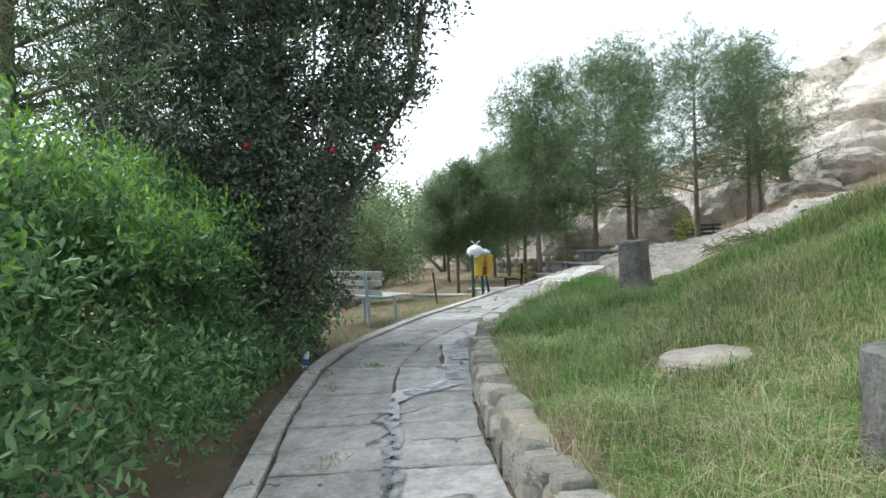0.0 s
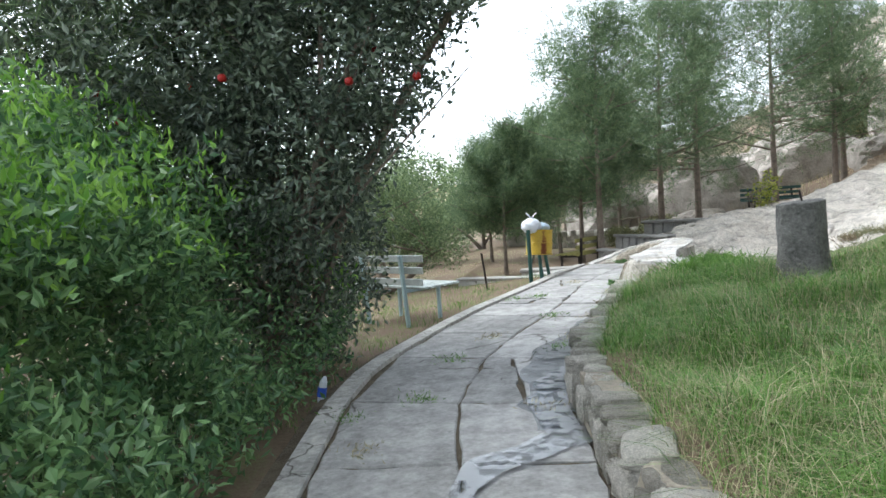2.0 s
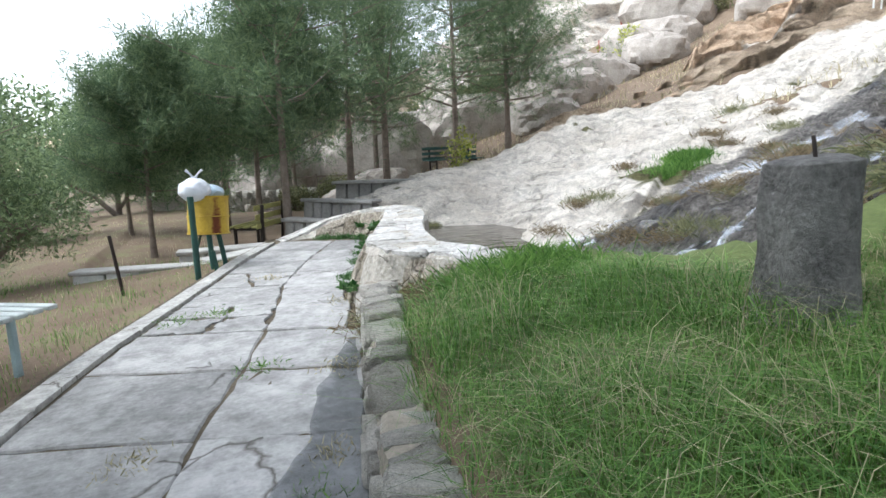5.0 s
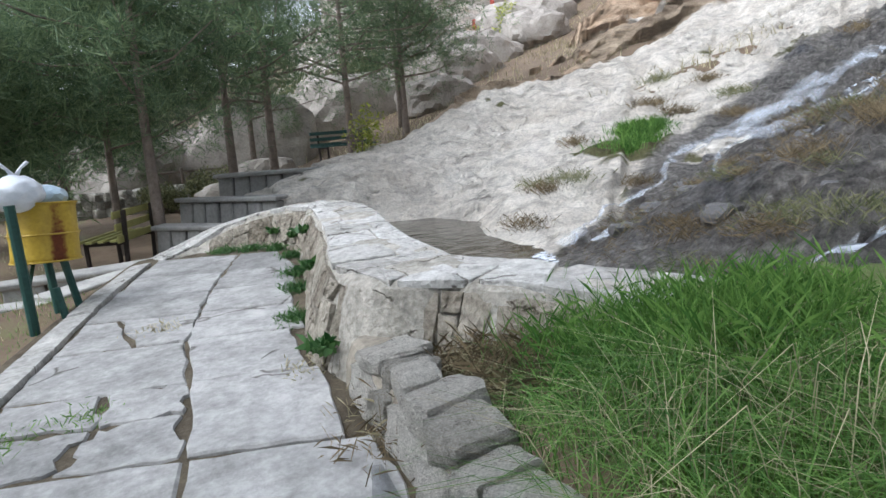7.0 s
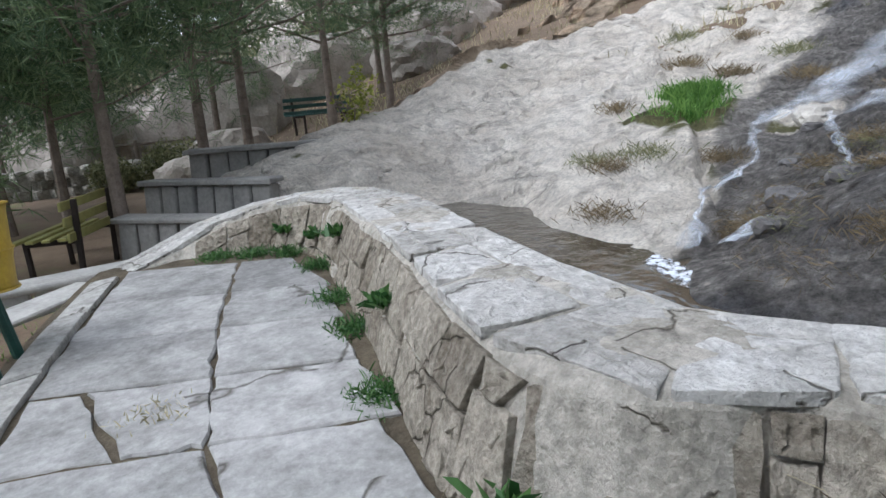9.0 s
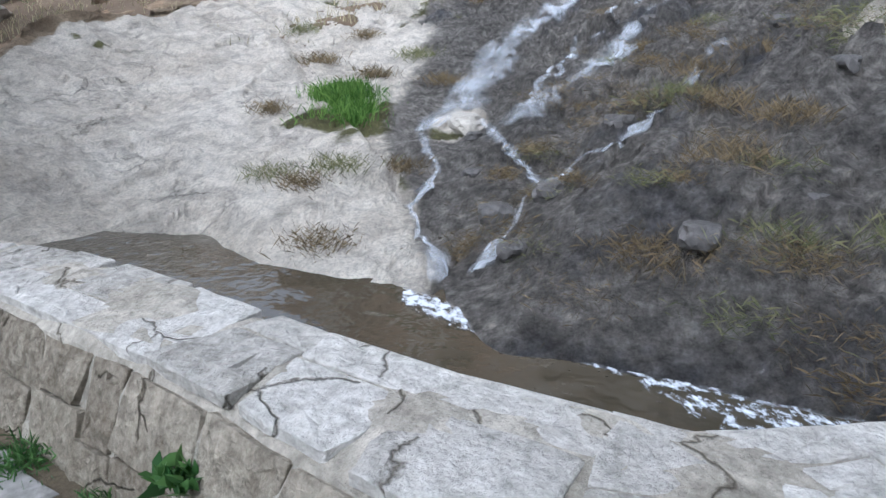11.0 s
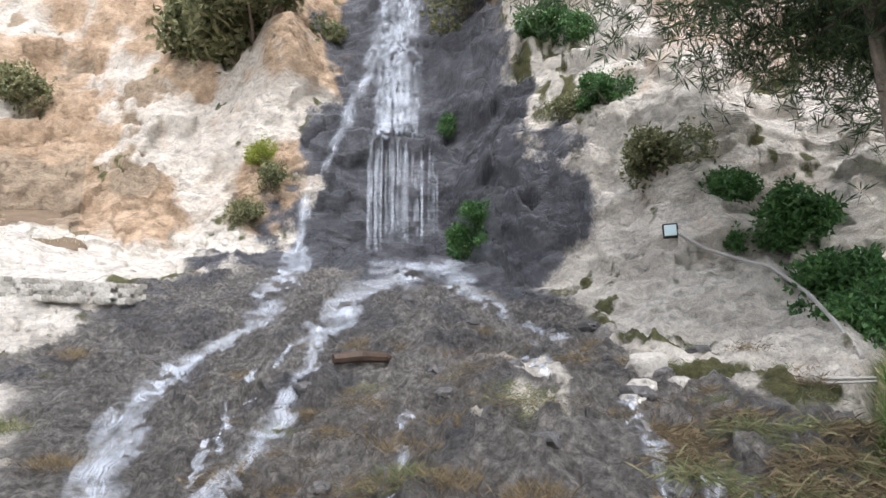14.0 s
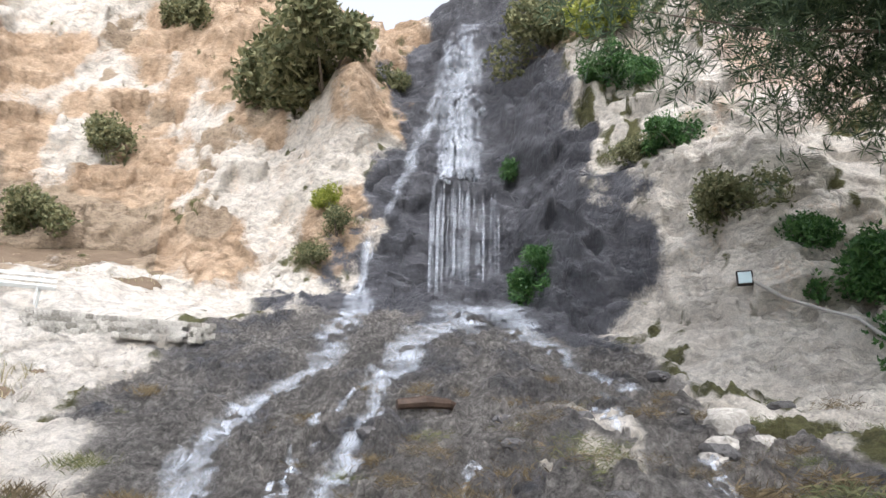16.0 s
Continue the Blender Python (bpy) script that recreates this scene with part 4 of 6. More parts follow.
def litter_bin():
    x, y = -0.28, 14.98
    z = float(ground_z(x, y))
    b = thing("litter_bin", "yellow rusty drum litter bin on green steel posts", "bin", (x, y, z), 20)
    b.matrix_world = b.matrix_world @ Matrix.Diagonal((1.2, 1.2, 1.03, 1))
    seg, rows = 28, 12
    tilt = pose(0, 0, 0, -3, 5, 0)
    v, rust = [], []
    for j in range(rows):
        h = j / (rows - 1)
        for i in range(seg):
            a = 2 * math.pi * i / seg
            r = 0.185 + (0.006 if j in (0, rows - 1, 5) else 0.0)
            p = tilt @ Vector((r * math.cos(a), r * math.sin(a), 0.44 + 0.41 * h))
            v.append(p)
            rust.append(0.9 * math.exp(-((a - 4.75) / 0.28) ** 2) * (1.1 - 0.55 * h) + 0.35 * math.exp(-((h - 0.42) / 0.04) ** 2) + 0.3 * math.exp(-((a - 3.6) / 0.15) ** 2))
    f = []
    for j in range(rows - 1):
        for i in range(seg):
            f.append((j * seg + i, j * seg + (i + 1) % seg, (j + 1) * seg + (i + 1) % seg, (j + 1) * seg + i))
    drum = np_mesh("drum", v, f, YELLOW, b, True, {"rust": rust})
    for h in (0.444, 0.632, 0.846):
        ring = [tilt @ Vector((0.19 * math.cos(a), 0.19 * math.sin(a), h)) for a in np.linspace(0, 2 * math.pi, 29)]
        part("rim", tube(bmesh.new(), ring, [0.007] * 29, 6, False), YELLOW, drum)
    m = drum.modifiers.new("wall", "SOLIDIFY")
    m.thickness = 0.006
    bm = bmesh.new()
    bmesh.ops.create_circle(bm, cap_ends=True, segments=28, radius=0.183, matrix=tilt @ pose(0, 0, 0.45))
    part("drum_base", bm, YELLOW, b)
    part("post", tube(bmesh.new(), [(-0.17, -0.19, -0.05), (-0.17, -0.2, 0.87)], (0.028, 0.028), 10), GREEN_STEEL, b)
    part("post", tube(bmesh.new(), [(0.12, 0.22, -0.05), (0.1, 0.235, 0.95)], (0.026, 0.026), 10), GREEN_STEEL, b)
    part("leg", tube(bmesh.new(), [(0.17, -0.02, -0.05), (0.1, -0.05, 0.47)], (0.024, 0.024), 8), GREEN_STEEL, b)
    part("leg", tube(bmesh.new(), [(0.0, -0.24, -0.05), (-0.02, -0.2, 0.28)], (0.022, 0.022), 8), GREEN_STEEL, b)
    part("brace", tube(bmesh.new(), [(-0.16, -0.16, 0.26), (0.0, 0.1, 0.46)], (0.012, 0.012), 6), GREEN_STEEL, b)
    # the tied bag that sits in the drum
    bm = bmesh.new()
    vs = bmesh.ops.create_icosphere(bm, subdivisions=4, radius=1)["verts"]
    for q in vs:
        c = q.co.copy()
        n = 0.1 * noise.noise(c * 2.2) + 0.05 * noise.noise(c * 6) + 0.03 * abs(noise.noise(c * 11))
        q.co = Vector((c.x * 0.14, c.y * 0.135, c.z * 0.125)) * (1 + n) + Vector((-0.07, -0.04, 0.93))
    for s in (-1, 1):
        tube(bm, [(-0.06 + 0.0 * s, -0.04, 1.04), (-0.06 + 0.035 * s, -0.04, 1.1), (-0.06 + 0.075 * s, -0.05, 1.14)], (0.018, 0.009, 0.014), 6)
    bag = tagged(part("rubbish_bag", bm, BAG), "full white plastic bag tied on top of the drum", "bag")
    bag.matrix_world = b.matrix_world.copy()
    for p in bag.data.polygons:
        p.use_smooth = True
    bm = bmesh.new()
    vs = bmesh.ops.create_icosphere(bm, subdivisions=3, radius=1)["verts"]
    for q in vs:
        c = q.co.copy()
        q.co = Vector((c.x * 0.13, c.y * 0.12, c.z * 0.09)) * (1 + 0.14 * noise.noise(c * 3)) + Vector((0.09, 0.03, 0.88))
    small = tagged(part("rubbish_bag", bm, paint("pale blue plastic", (0.5, 0.62, 0.72), 0.3)), "small pale blue plastic bag in the drum", "bag")
    small.matrix_world = b.matrix_world.copy()
    return b


litter_bin()


def stump(at, radius, height, label, rod=False, seed=1):
    b = thing("tree_stump", label, "stump", at, 0)
    n, rows = 26, 12
    v = []
    for j in range(rows):
        h = j / (rows - 1)
        for i in range(n):
            a = 2 * math.pi * i / n
            flare = 1 + 0.5 * math.exp(-h * 5) * (0.6 + 0.5 * math.sin(3 * a + seed))
            r = radius * flare * (1 + 0.07 * math.sin(5 * a + seed * 2) + 0.06 * float(vnoise(a * 3, h * 4, seed)))
            v.append((r * math.cos(a), r * math.sin(a), height * h * (1 + 0.015 * math.cos(a) * (h > 0.8)) - 0.06))
    f = []
    for j in range(rows - 1):
        for i in range(n):
            f.append((j * n + i, j * n + (i + 1) % n, (j + 1) * n + (i + 1) % n, (j + 1) * n + i))
    np_mesh("trunk", v, f, STUMP, b, True)
    bm = bmesh.new()
    ring = [bm.verts.new(p) for p in v[-n:]]
    inner = [bm.verts.new((p[0] * 0.8, p[1] * 0.8, p[2] + 0.012)) for p in v[-n:]]
    for i in range(n):
        bm.faces.new((ring[i], ring[(i + 1) % n], inner[(i + 1) % n], inner[i]))
    bm.faces.new(inner)
    part("sawn_top", bm, STUMP, b)
    if rod:
        part("iron_rod", tube(bmesh.new(), [(0.02, 0, height - 0.08), (0.0, 0, height + 0.03)], (0.008, 0.008), 6), IRON, b)
    return b


stump((1.9, 9.15, float(ground_z(1.9, 9.15)) - 0.02), 0.16, 1.25 - float(ground_z(1.9, 9.15)), "grey weathered tree stump with an iron rod on the bank", True, 1)
stump((2.06, 4.3, float(ground_z(2.06, 4.3)) - 0.02), 0.15, 0.47, "pale grey weathered tree stump beside the rough grass", True, 4)


def boulder(at, size, seed, label, mat=None, name="boulder", turn=0, rough=0.2, sub=4):
    bm = bmesh.new()
    blob(bm, size, (0, 0, 0), seed, rough, sub)
    ob = part(name, bm, mat or BOULDER)
    ob.matrix_world = pose(*at, 0, 0, turn)
    return tagged(ob, label, "boulder")


BOULDER = material("boulder", (0.17, 0.15, 0.13), (0.46, 0.42, 0.37), 1.6, 18, 0.95, 0.8, 0.5, 0.06)
boulder((1.84, 5.95, float(ground_z(1.84, 5.95)) - 0.03), (0.34, 0.26, 0.1), 3, "flat grey-white rock lying in the grassy bank")
bm = tube(bmesh.new(), [(0, 0, -0.1), (-0.07, 0, 0.62)], (0.018, 0.018), 8)
rod = tagged(part("iron_post", bm, IRON), "thin dark leaning iron post in the grass", "post")
rod.matrix_world = pose(-1.1, 14.45, float(ground_z(-1.1, 14.45)))


# ---- trees ----
def pine(at, height, radius, label, seed, bare=0.28, tufts=1400, lean=0.0, needles=None, needle=(0.22, 0.013)):
    r = np.random.default_rng(seed)
    b = thing("pine_tree", label, "tree", at, 0, "pines on the terrace")
    lx, ly = r.uniform(-0.06, 0.06, 2) * height + (lean, 0)
    spine = [Vector((lx * h * h, ly * h * h, height * 0.97 * h - 0.1)) for h in np.linspace(0, 1, 9)]
    tr = 0.013 * height + 0.01
    part("trunk", tube(bmesh.new(), spine, [tr * (1.25 if k == 0 else 1 - 0.9 * k / 8) for k in range(9)], 9), BARK, b)
    limbs = bmesh.new()
    cores = []
    n_l = int(22 + height * 3)
    for k in range(n_l):
        h = bare + (1 - bare) * (k + r.uniform(0, 1)) / n_l
        base = Vector((lx * h * h, ly * h * h, height * 0.97 * h))
        reach = radius * (1.0 - ((h - bare) / (1 - bare)) ** 1.6 * 0.82) * r.uniform(0.6, 1.2)
        a = r.uniform(0, 2 * math.pi)
        tip = base + Vector((math.cos(a) * reach, math.sin(a) * reach, reach * r.uniform(0.08, 0.5)))
        mid = base.lerp(tip, 0.5) + Vector((0, 0, -0.05 * reach))
        tube(limbs, [base, mid, tip], (tr * 0.3 * (1.1 - h * 0.6), tr * 0.2 * (1.1 - h * 0.6), 0.006), 4, False)
        for q in r.uniform(0.25, 1.05, 9):
            c = (base.lerp(mid, q * 2) if q < 0.5 else mid.lerp(tip, (q - 0.5) * 2)) + Vector(r.normal(size=3) * 0.09 * radius)
            cores.append(c)
    part("branchwork", limbs, BARK, b)
    cores = np.array(cores)
    pick = cores[r.integers(0, len(cores), tufts)] + r.normal(size=(tufts, 3)) * 0.1 * radius
    per = 12
    c = np.repeat(pick, per, 0) + r.normal(size=(tufts * per, 3)) * 0.02
    v, f = strip_leaves(len(c), c, 1.0, needle[0], needle[1], 0.4)
    np_mesh("crown", v, f, needles or PINE, b)
    return b


PINES = ((1.0, 18.45, 5.7, 1.9, 0.3), (0.62, 19.6, 4.4, 1.6, 0.3), (2.75, 21.4, 6.8, 2.3, 0.26), (3.95, 22.8, 7.4, 2.6, 0.26), (0.1, 21.8, 4.0, 1.6, 0.25), (6.4, 24.2, 7.2, 2.7, 0.22),
         (-1.15, 18.6, 3.3, 1.2, 0.28), (8.2, 24.6, 6.4, 2.3, 0.2), (2.2, 27.0, 5.6, 2.0, 0.15), (9.4, 27.0, 6.8, 2.7, 0.18), (-0.5, 24.5, 4.0, 1.6, 0.22), (5.0, 28.0, 6.8, 2.4, 0.22), (-1.9, 22.5, 3.4, 1.3, 0.22))
for k, (x, y, h, r_, bare_) in enumerate(PINES):
    pine((x, y, float(ground_z(x, y))), h, r_ * 1.08, "green pine with a bare lower trunk on the soil terrace", 40 + k, bare_ + 0.05, 2100)


def broadleaf(name, label, at, lobes, mat, seed, leaves, leaf=(0.06, 0.028), trunk=0.06, stems=4, tips=None, up=0.2, category="tree", group=""):
    """lobes: (x, y, z, radius, squash) clumps of the crown, round the base."""
    r = np.random.default_rng(seed)
    b = thing(name, label, category, at, 0, group)
    L = np.array(lobes)
    bm = bmesh.new()
    for k in range(stems):
        t = L[int(r.integers(len(L)))]
        foot = Vector((r.uniform(-0.15, 0.15), r.uniform(-0.15, 0.15), -0.1)) if category == "tree" else Vector((*L[int(r.integers(len(L))), :2], -0.1))
        end = Vector(t[:3]) + Vector(r.normal(size=3) * 0.2 * t[3])
        m1 = foot.lerp(end, 0.4) + Vector(r.normal(size=3) * 0.12)
        m2 = foot.lerp(end, 0.75) + Vector(r.normal(size=3) * 0.15)
        tube(bm, [foot, m1, m2, end], (trunk, trunk * 0.7, trunk * 0.4, 0.006), 7)
        for _ in range(5):
            t2 = L[int(r.integers(len(L)))]
            e2 = Vector(t2[:3]) + Vector(r.normal(size=3) * 0.5 * t2[3])
            tube(bm, [m2, m2.lerp(e2, 0.5) + Vector(r.normal(size=3) * 0.1), e2], (trunk * 0.35, trunk * 0.2, 0.004), 4, False)
    part("trunk", bm, BARK, b)
    w = L[:, 3] ** 2
    per = 7
    total, leaves = leaves, leaves // per
    which = r.choice(len(L), leaves, p=w / w.sum())
    d = r.normal(size=(leaves, 3))
    d /= np.linalg.norm(d, axis=1)[:, None]
    rad = r.uniform(0.25, 1.0, leaves) ** 0.45
    # clumped shell with gaps
    lump = 1 + 0.28 * fbm(d[:, 0] * 3 + which, d[:, 1] * 3, d[:, 2] * 3, 3)
    p = L[which, :3] + d * (L[which, 3] * rad * lump)[:, None] * np.stack([np.ones(leaves), np.ones(leaves), L[which, 4]], 1)
    keep = fbm(p[:, 0] * 2.2 + seed, p[:, 1] * 2.2, p[:, 2] * 2.2, 3) > -0.3
    p, d = p[keep], d[keep]
    p = np.repeat(p, per, 0) + r.normal(size=(len(p) * per, 3)) * (0.55 * leaf[0] + 0.015)
    d = np.repeat(d, per, 0)
    gp = p[:, 2] + at[2] > ground_z(p[:, 0] + at[0], p[:, 1] + at[1]) + 0.03
    p, d = p[gp], d[gp]
    v, f = strip_leaves(len(p), p, 0.8, leaf[0], leaf[1], up)
    np_mesh("crown", v, f, mat, b)
    if tips:
        tm, share, size = tips
        # upper, upward-facing leaves take the colour that paints the lit top
        top = (fbm(p[:, 0] * 1.3 + 3, p[:, 1] * 1.3, p[:, 2] * 1.3, 2) + 0.7 * d[:, 2] + 0.6 * (p[:, 2] - np.median(p[:, 2])) > 0.55) & (r.uniform(size=len(p)) < share)
        q = p[top] + d[top] * 0.05
        v, f = strip_leaves(len(q), q, 0.6, size[0], size[1], 0.9)
        np_mesh("new_growth", v, f, tm, b)
    return b


# the hedge: one clipped-loose row beside the path
hedge_lobes = []
for y in np.arange(1.2, 9.6, 0.55):
    x0 = float(left_x(y)) - 0.72
    for dx, z, rr in ((0.12, 0.4, 0.55), (-0.35, 1.0, 0.75), (-0.85, 1.5, 0.7), (-1.6, 1.25, 0.85)):
        hedge_lobes.append((x0 + dx + rng.uniform(-0.15, 0.1), y + rng.uniform(-0.2, 0.2), z + rng.uniform(-0.15, 0.15), rr * rng.uniform(0.85, 1.1), 1.0))
broadleaf("hedge", "dense green leafy hedge overgrowing the edge of the path", (0, 0, 0), hedge_lobes, HEDGE, 11, 170000, (0.072, 0.031), 0.02, 3, (HEDGE_TIP, 0.9, (0.066, 0.025)), 0.35, "hedge")

dark_lobes = [(1.7, -0.5, 3.4, 0.65, 0.9), (2.1, -0.5, 4.4, 0.7, 0.9), (2.3, -0.4, 5.4, 0.75, 0.9), (2.3, -0.3, 6.5, 0.9, 0.9), (1.2, -0.5, 2.7, 0.7, 0.9), (0.2, 0, 1.2, 0.95, 1.1), (0.45, -0.5, 2.0, 0.95, 1.0), (0.3, 0.3, 2.6, 1.15, 1.0), (-0.5, -0.6, 3.0, 1.2, 1.0), (0.9, 0.1, 3.5, 1.1, 0.9), (-0.2, 0.2, 4.1, 1.2, 1.0), (0.3, -0.4, 4.9, 1.2, 1.0), (-0.9, 0.3, 4.4, 1.2, 1.0), (0.6, 0.4, 5.6, 1.0, 1.0), (1.5, -0.2, 4.2, 0.6, 0.7), (1.75, -0.2, 5.1, 0.75, 0.8), (1.5, 0.1, 6.0, 0.9, 0.9), (1.9, -0.1, 6.4, 0.6, 0.7), (-1.0, 0.2, 2.0, 1.1, 1.0), (-0.6, -0.3, 5.9, 1.0, 1.0), (0.1, 0.5, 0.6, 0.75, 0.8)]
dark_tree = broadleaf("shrub_tree", "tall dark small-leaved tree with a few red fruits", (-2.55, 9.5, float(ground_z(-2.55, 9.5))), dark_lobes, DARK_LEAF, 12, 135000, (0.08, 0.036), 0.07, 8)
RED_FRUIT = paint("red fruit", (0.42, 0.02, 0.015), 0.35)
for k in range(16):
    t = dark_lobes[int(rng.integers(3, len(dark_lobes)))]
    d = Vector((rng.uniform(-0.2, 1), rng.uniform(-1, -0.3), rng.uniform(-0.7, 0.5))).normalized()
    fr = bmesh.new()
    blob(fr, (0.035, 0.035, 0.032), Vector(t[:3]) + d * t[3] * 0.98, k, 0.1, 2)
    part("fruit", fr, RED_FRUIT, dark_tree)

olive_lobes = [(0, 0, 1.6, 1.2, 0.9), (0.9, -0.3, 1.5, 0.95, 0.9), (-1.0, 0.2, 1.7, 1.1, 0.9), (0.3, 0.2, 2.4, 0.9, 0.8), (-0.6, -0.2, 2.5, 0.9, 0.8), (1.5, 0.0, 1.0, 0.6, 0.8), (0.7, 0.3, 0.9, 0.7, 0.8), (-1.6, 0, 1.2, 0.9, 0.9)]
broadleaf("olive_tree", "light grey-green spreading tree behind the bench", (-3.7, 16.6, float(ground_z(-3.7, 16.6))), olive_lobes, OLIVE, 13, 36000, (0.085, 0.022), 0.09, 4)
broadleaf("olive_tree", "broad grey-green tree on the valley side", (-6.8, 19.5, float(ground_z(-6.8, 19.5))), [(x * 1.3, y * 1.3, z * 1.35, r * 1.35, s) for x, y, z, r, s in olive_lobes], OLIVE, 14, 16000, (0.11, 0.03), 0.1, 4)
pine((-5.6, 9.0, float(ground_z(-5.6, 9.0))), 9.5, 3.8, "tall dark pine behind the hedge", 77, 0.2, 5200, 0.0, None, (0.27, 0.022))
pine((-9.5, 16.0, float(ground_z(-9.5, 16.0))), 8.0, 2.6, "pine on the valley side behind the hedge", 78, 0.15, 900)

# ---- grass ----
GRASS_RNG = np.random.default_rng(5)


def sow(name, label, mat, n, xs, ys, length, width, density, lean=0.5, bend=0.5, top=None):
    x, y = GRASS_RNG.uniform(*xs, n), GRASS_RNG.uniform(*ys, n)
    k = GRASS_RNG.uniform(size=n) < density(x, y)
    x, y = x[k], y[k]
    z = (top or ground_z)(x, y)
    root = np.stack([x, y, z - 0.01], 1)
    tall = (0.45 + 0.75 * step(-0.5, 0.7, fbm(x * 1.8, y * 1.8, 0, 3))) * GRASS_RNG.uniform(0.6, 1.25, len(x))
    v, f = blades(len(x), root, length * tall, width, lean, bend)
    return tagged(np_mesh(name, v, f, mat), label, "grass", kind="stuff")


def bank_density(x, y):
    e = x - right_x(y)
    bearing = np.degrees(np.arctan2(x - CENTRE[0], y - CENTRE[1]))
    stones_ = ((x - 1.84) / 0.3) ** 2 + ((y - 5.95) / 0.24) ** 2 > 1
    bearing = np.where(bearing < 0, bearing + 360, bearing)
    wall_x = np.interp(y, (9.0, 9.3, 10.0, 10.65, 11.27, 11.96, 12.2), (9.0, 2.45, 1.95, 1.6, 1.35, 1.1, 0.85))
    return (e > 0.14) * (bearing > 143) * (y < np.interp(x, (1.0, 1.6, 2.0, 2.6, 5, 9), (12.0, 11.3, 10.7, 9.9, 9.0, 7.4))) * (x < wall_x) * stones_ * (0.35 + 0.65 * step(0.1, 0.45, e))


def lush(x, y):
    return bank_density(x, y) * np.clip(0.42 + step(6.3, 8.6, y) * (1 - step(1.3, 3.0, x)) + 0.8 * step(0.0, 0.5, fbm(x * 0.9 + 4, y * 0.9, 0, 2)) * (1 - 0.5 * step(9, 10, y)), 0, 1) * (1 - 0.97 * straw_bed(x, y))


def straw_bed(x, y):
    return step(-0.1, 0.2, y - 11.0 - 0.5 * (x - 0.79))


def dry(x, y):
    return bank_density(x, y) * (1 - 0.75 * straw_bed(x, y)) * np.clip(1.1 - 0.8 * step(6.5, 8.6, y) * (1 - step(1.5, 3.0, x)) - 0.5 * step(0.1, 0.6, fbm(x * 0.9 + 4, y * 0.9, 0, 2)), 0.08, 1)


sow("grass", "lush green grass on the bank", GRASS, 125000, (0.2, 4.6), (2.5, 12), 0.17, 0.0045, lush, 0.95, 1.0)
sow("dry_grass", "dry straw-coloured grass on the bank", HAY, 80000, (0.2, 4.8), (2.5, 12), 0.17, 0.0035, dry, 0.85, 0.9)
sow("grass_stalks", "long pale seed stalks leaning out of the grass", HAY, 9000, (0.3, 3.2), (3.5, 10.6), 0.28, 0.003, lambda x, y: bank_density(x, y) * step(-0.1, 0.5, fbm(x * 1.4 + 9, y * 1.4, 0, 2)) * (1 - straw_bed(x, y)), 1.0, 0.9)
sow("verge_grass", "short patchy green grass under the bench", GRASS, 36000, (-7, 0.3), (8, 18), 0.09, 0.005, lambda x, y: (x < left_x(y) - 0.05) * (0.35 + 0.5 * step(-0.2, 0.5, fbm(x, y, 0, 2))))
sow("dry_verge", "dry grass at the edge of the path and beyond the bench", HAY, 32000, (-12, 0.3), (8, 26), 0.12, 0.005, lambda x, y: (x < np.minimum(left_x(y) - 0.03, 0.0 * y - 0.2 * (y > 15))) * (0.2 + 0.6 * step(-0.1, 0.5, fbm(x + 7, y, 0, 2))))

# ---- running water on the rock ----


def stream_material(name, density, stretch, soft=0.22, most=0.6):
    """Broken white water: noise stretched along the flow leaves gaps between the strands."""
    m = bpy.data.materials.new(name)
    m.use_nodes = True
    n, ln = m.node_tree.nodes, m.node_tree.links
    b = n["Principled BSDF"]
    b.inputs["Base Color"].default_value = (0.78, 0.84, 0.93, 1)
    b.inputs["Roughness"].default_value = 0.25
    at = n.new("ShaderNodeAttribute")
    at.attribute_name = "flow"
    mp = n.new("ShaderNodeMapping")
    mp.inputs["Scale"].default_value = stretch
    ln.new(at.outputs["Vector"], mp.inputs["Vector"])
    t = n.new("ShaderNodeTexNoise")
    t.inputs["Scale"].default_value, t.inputs["Detail"].default_value, t.inputs["Roughness"].default_value = 1.0, 6, 0.65
    ln.new(mp.outputs[0], t.inputs["Vector"])
    ed = n.new("ShaderNodeAttribute")
    ed.attribute_name = "edge"
    ad = n.new("ShaderNodeMath")
    ad.operation = "MULTIPLY_ADD"
    ln.new(ed.outputs["Fac"], ad.inputs[0])
    ad.inputs[1].default_value = 0.34
    ln.new(t.outputs["Fac"], ad.inputs[2])
    r = n.new("ShaderNodeValToRGB")
    r.color_ramp.elements[0].position, r.color_ramp.elements[1].position = 1.02 - density, 1.02 - density + soft
    r.color_ramp.elements[1].color = (most, most, most, 1)
    ln.new(ad.outputs[0], r.inputs[0])
    tr, mx = n.new("ShaderNodeBsdfTransparent"), n.new("ShaderNodeMixShader")
    ln.new(r.outputs[0], mx.inputs[0])
    ln.new(tr.outputs[0], mx.inputs[1])
    ln.new(b.outputs[0], mx.inputs[2])
    ln.new(mx.outputs[0], n["Material Output"].inputs[0])
    return m


STREAM = stream_material("running white water", 0.5, (17.0, 2.2, 1), 0.36, 0.5)
FALL = stream_material("falling white water", 0.47, (5.0, 1.1, 1), 0.45, 0.55)


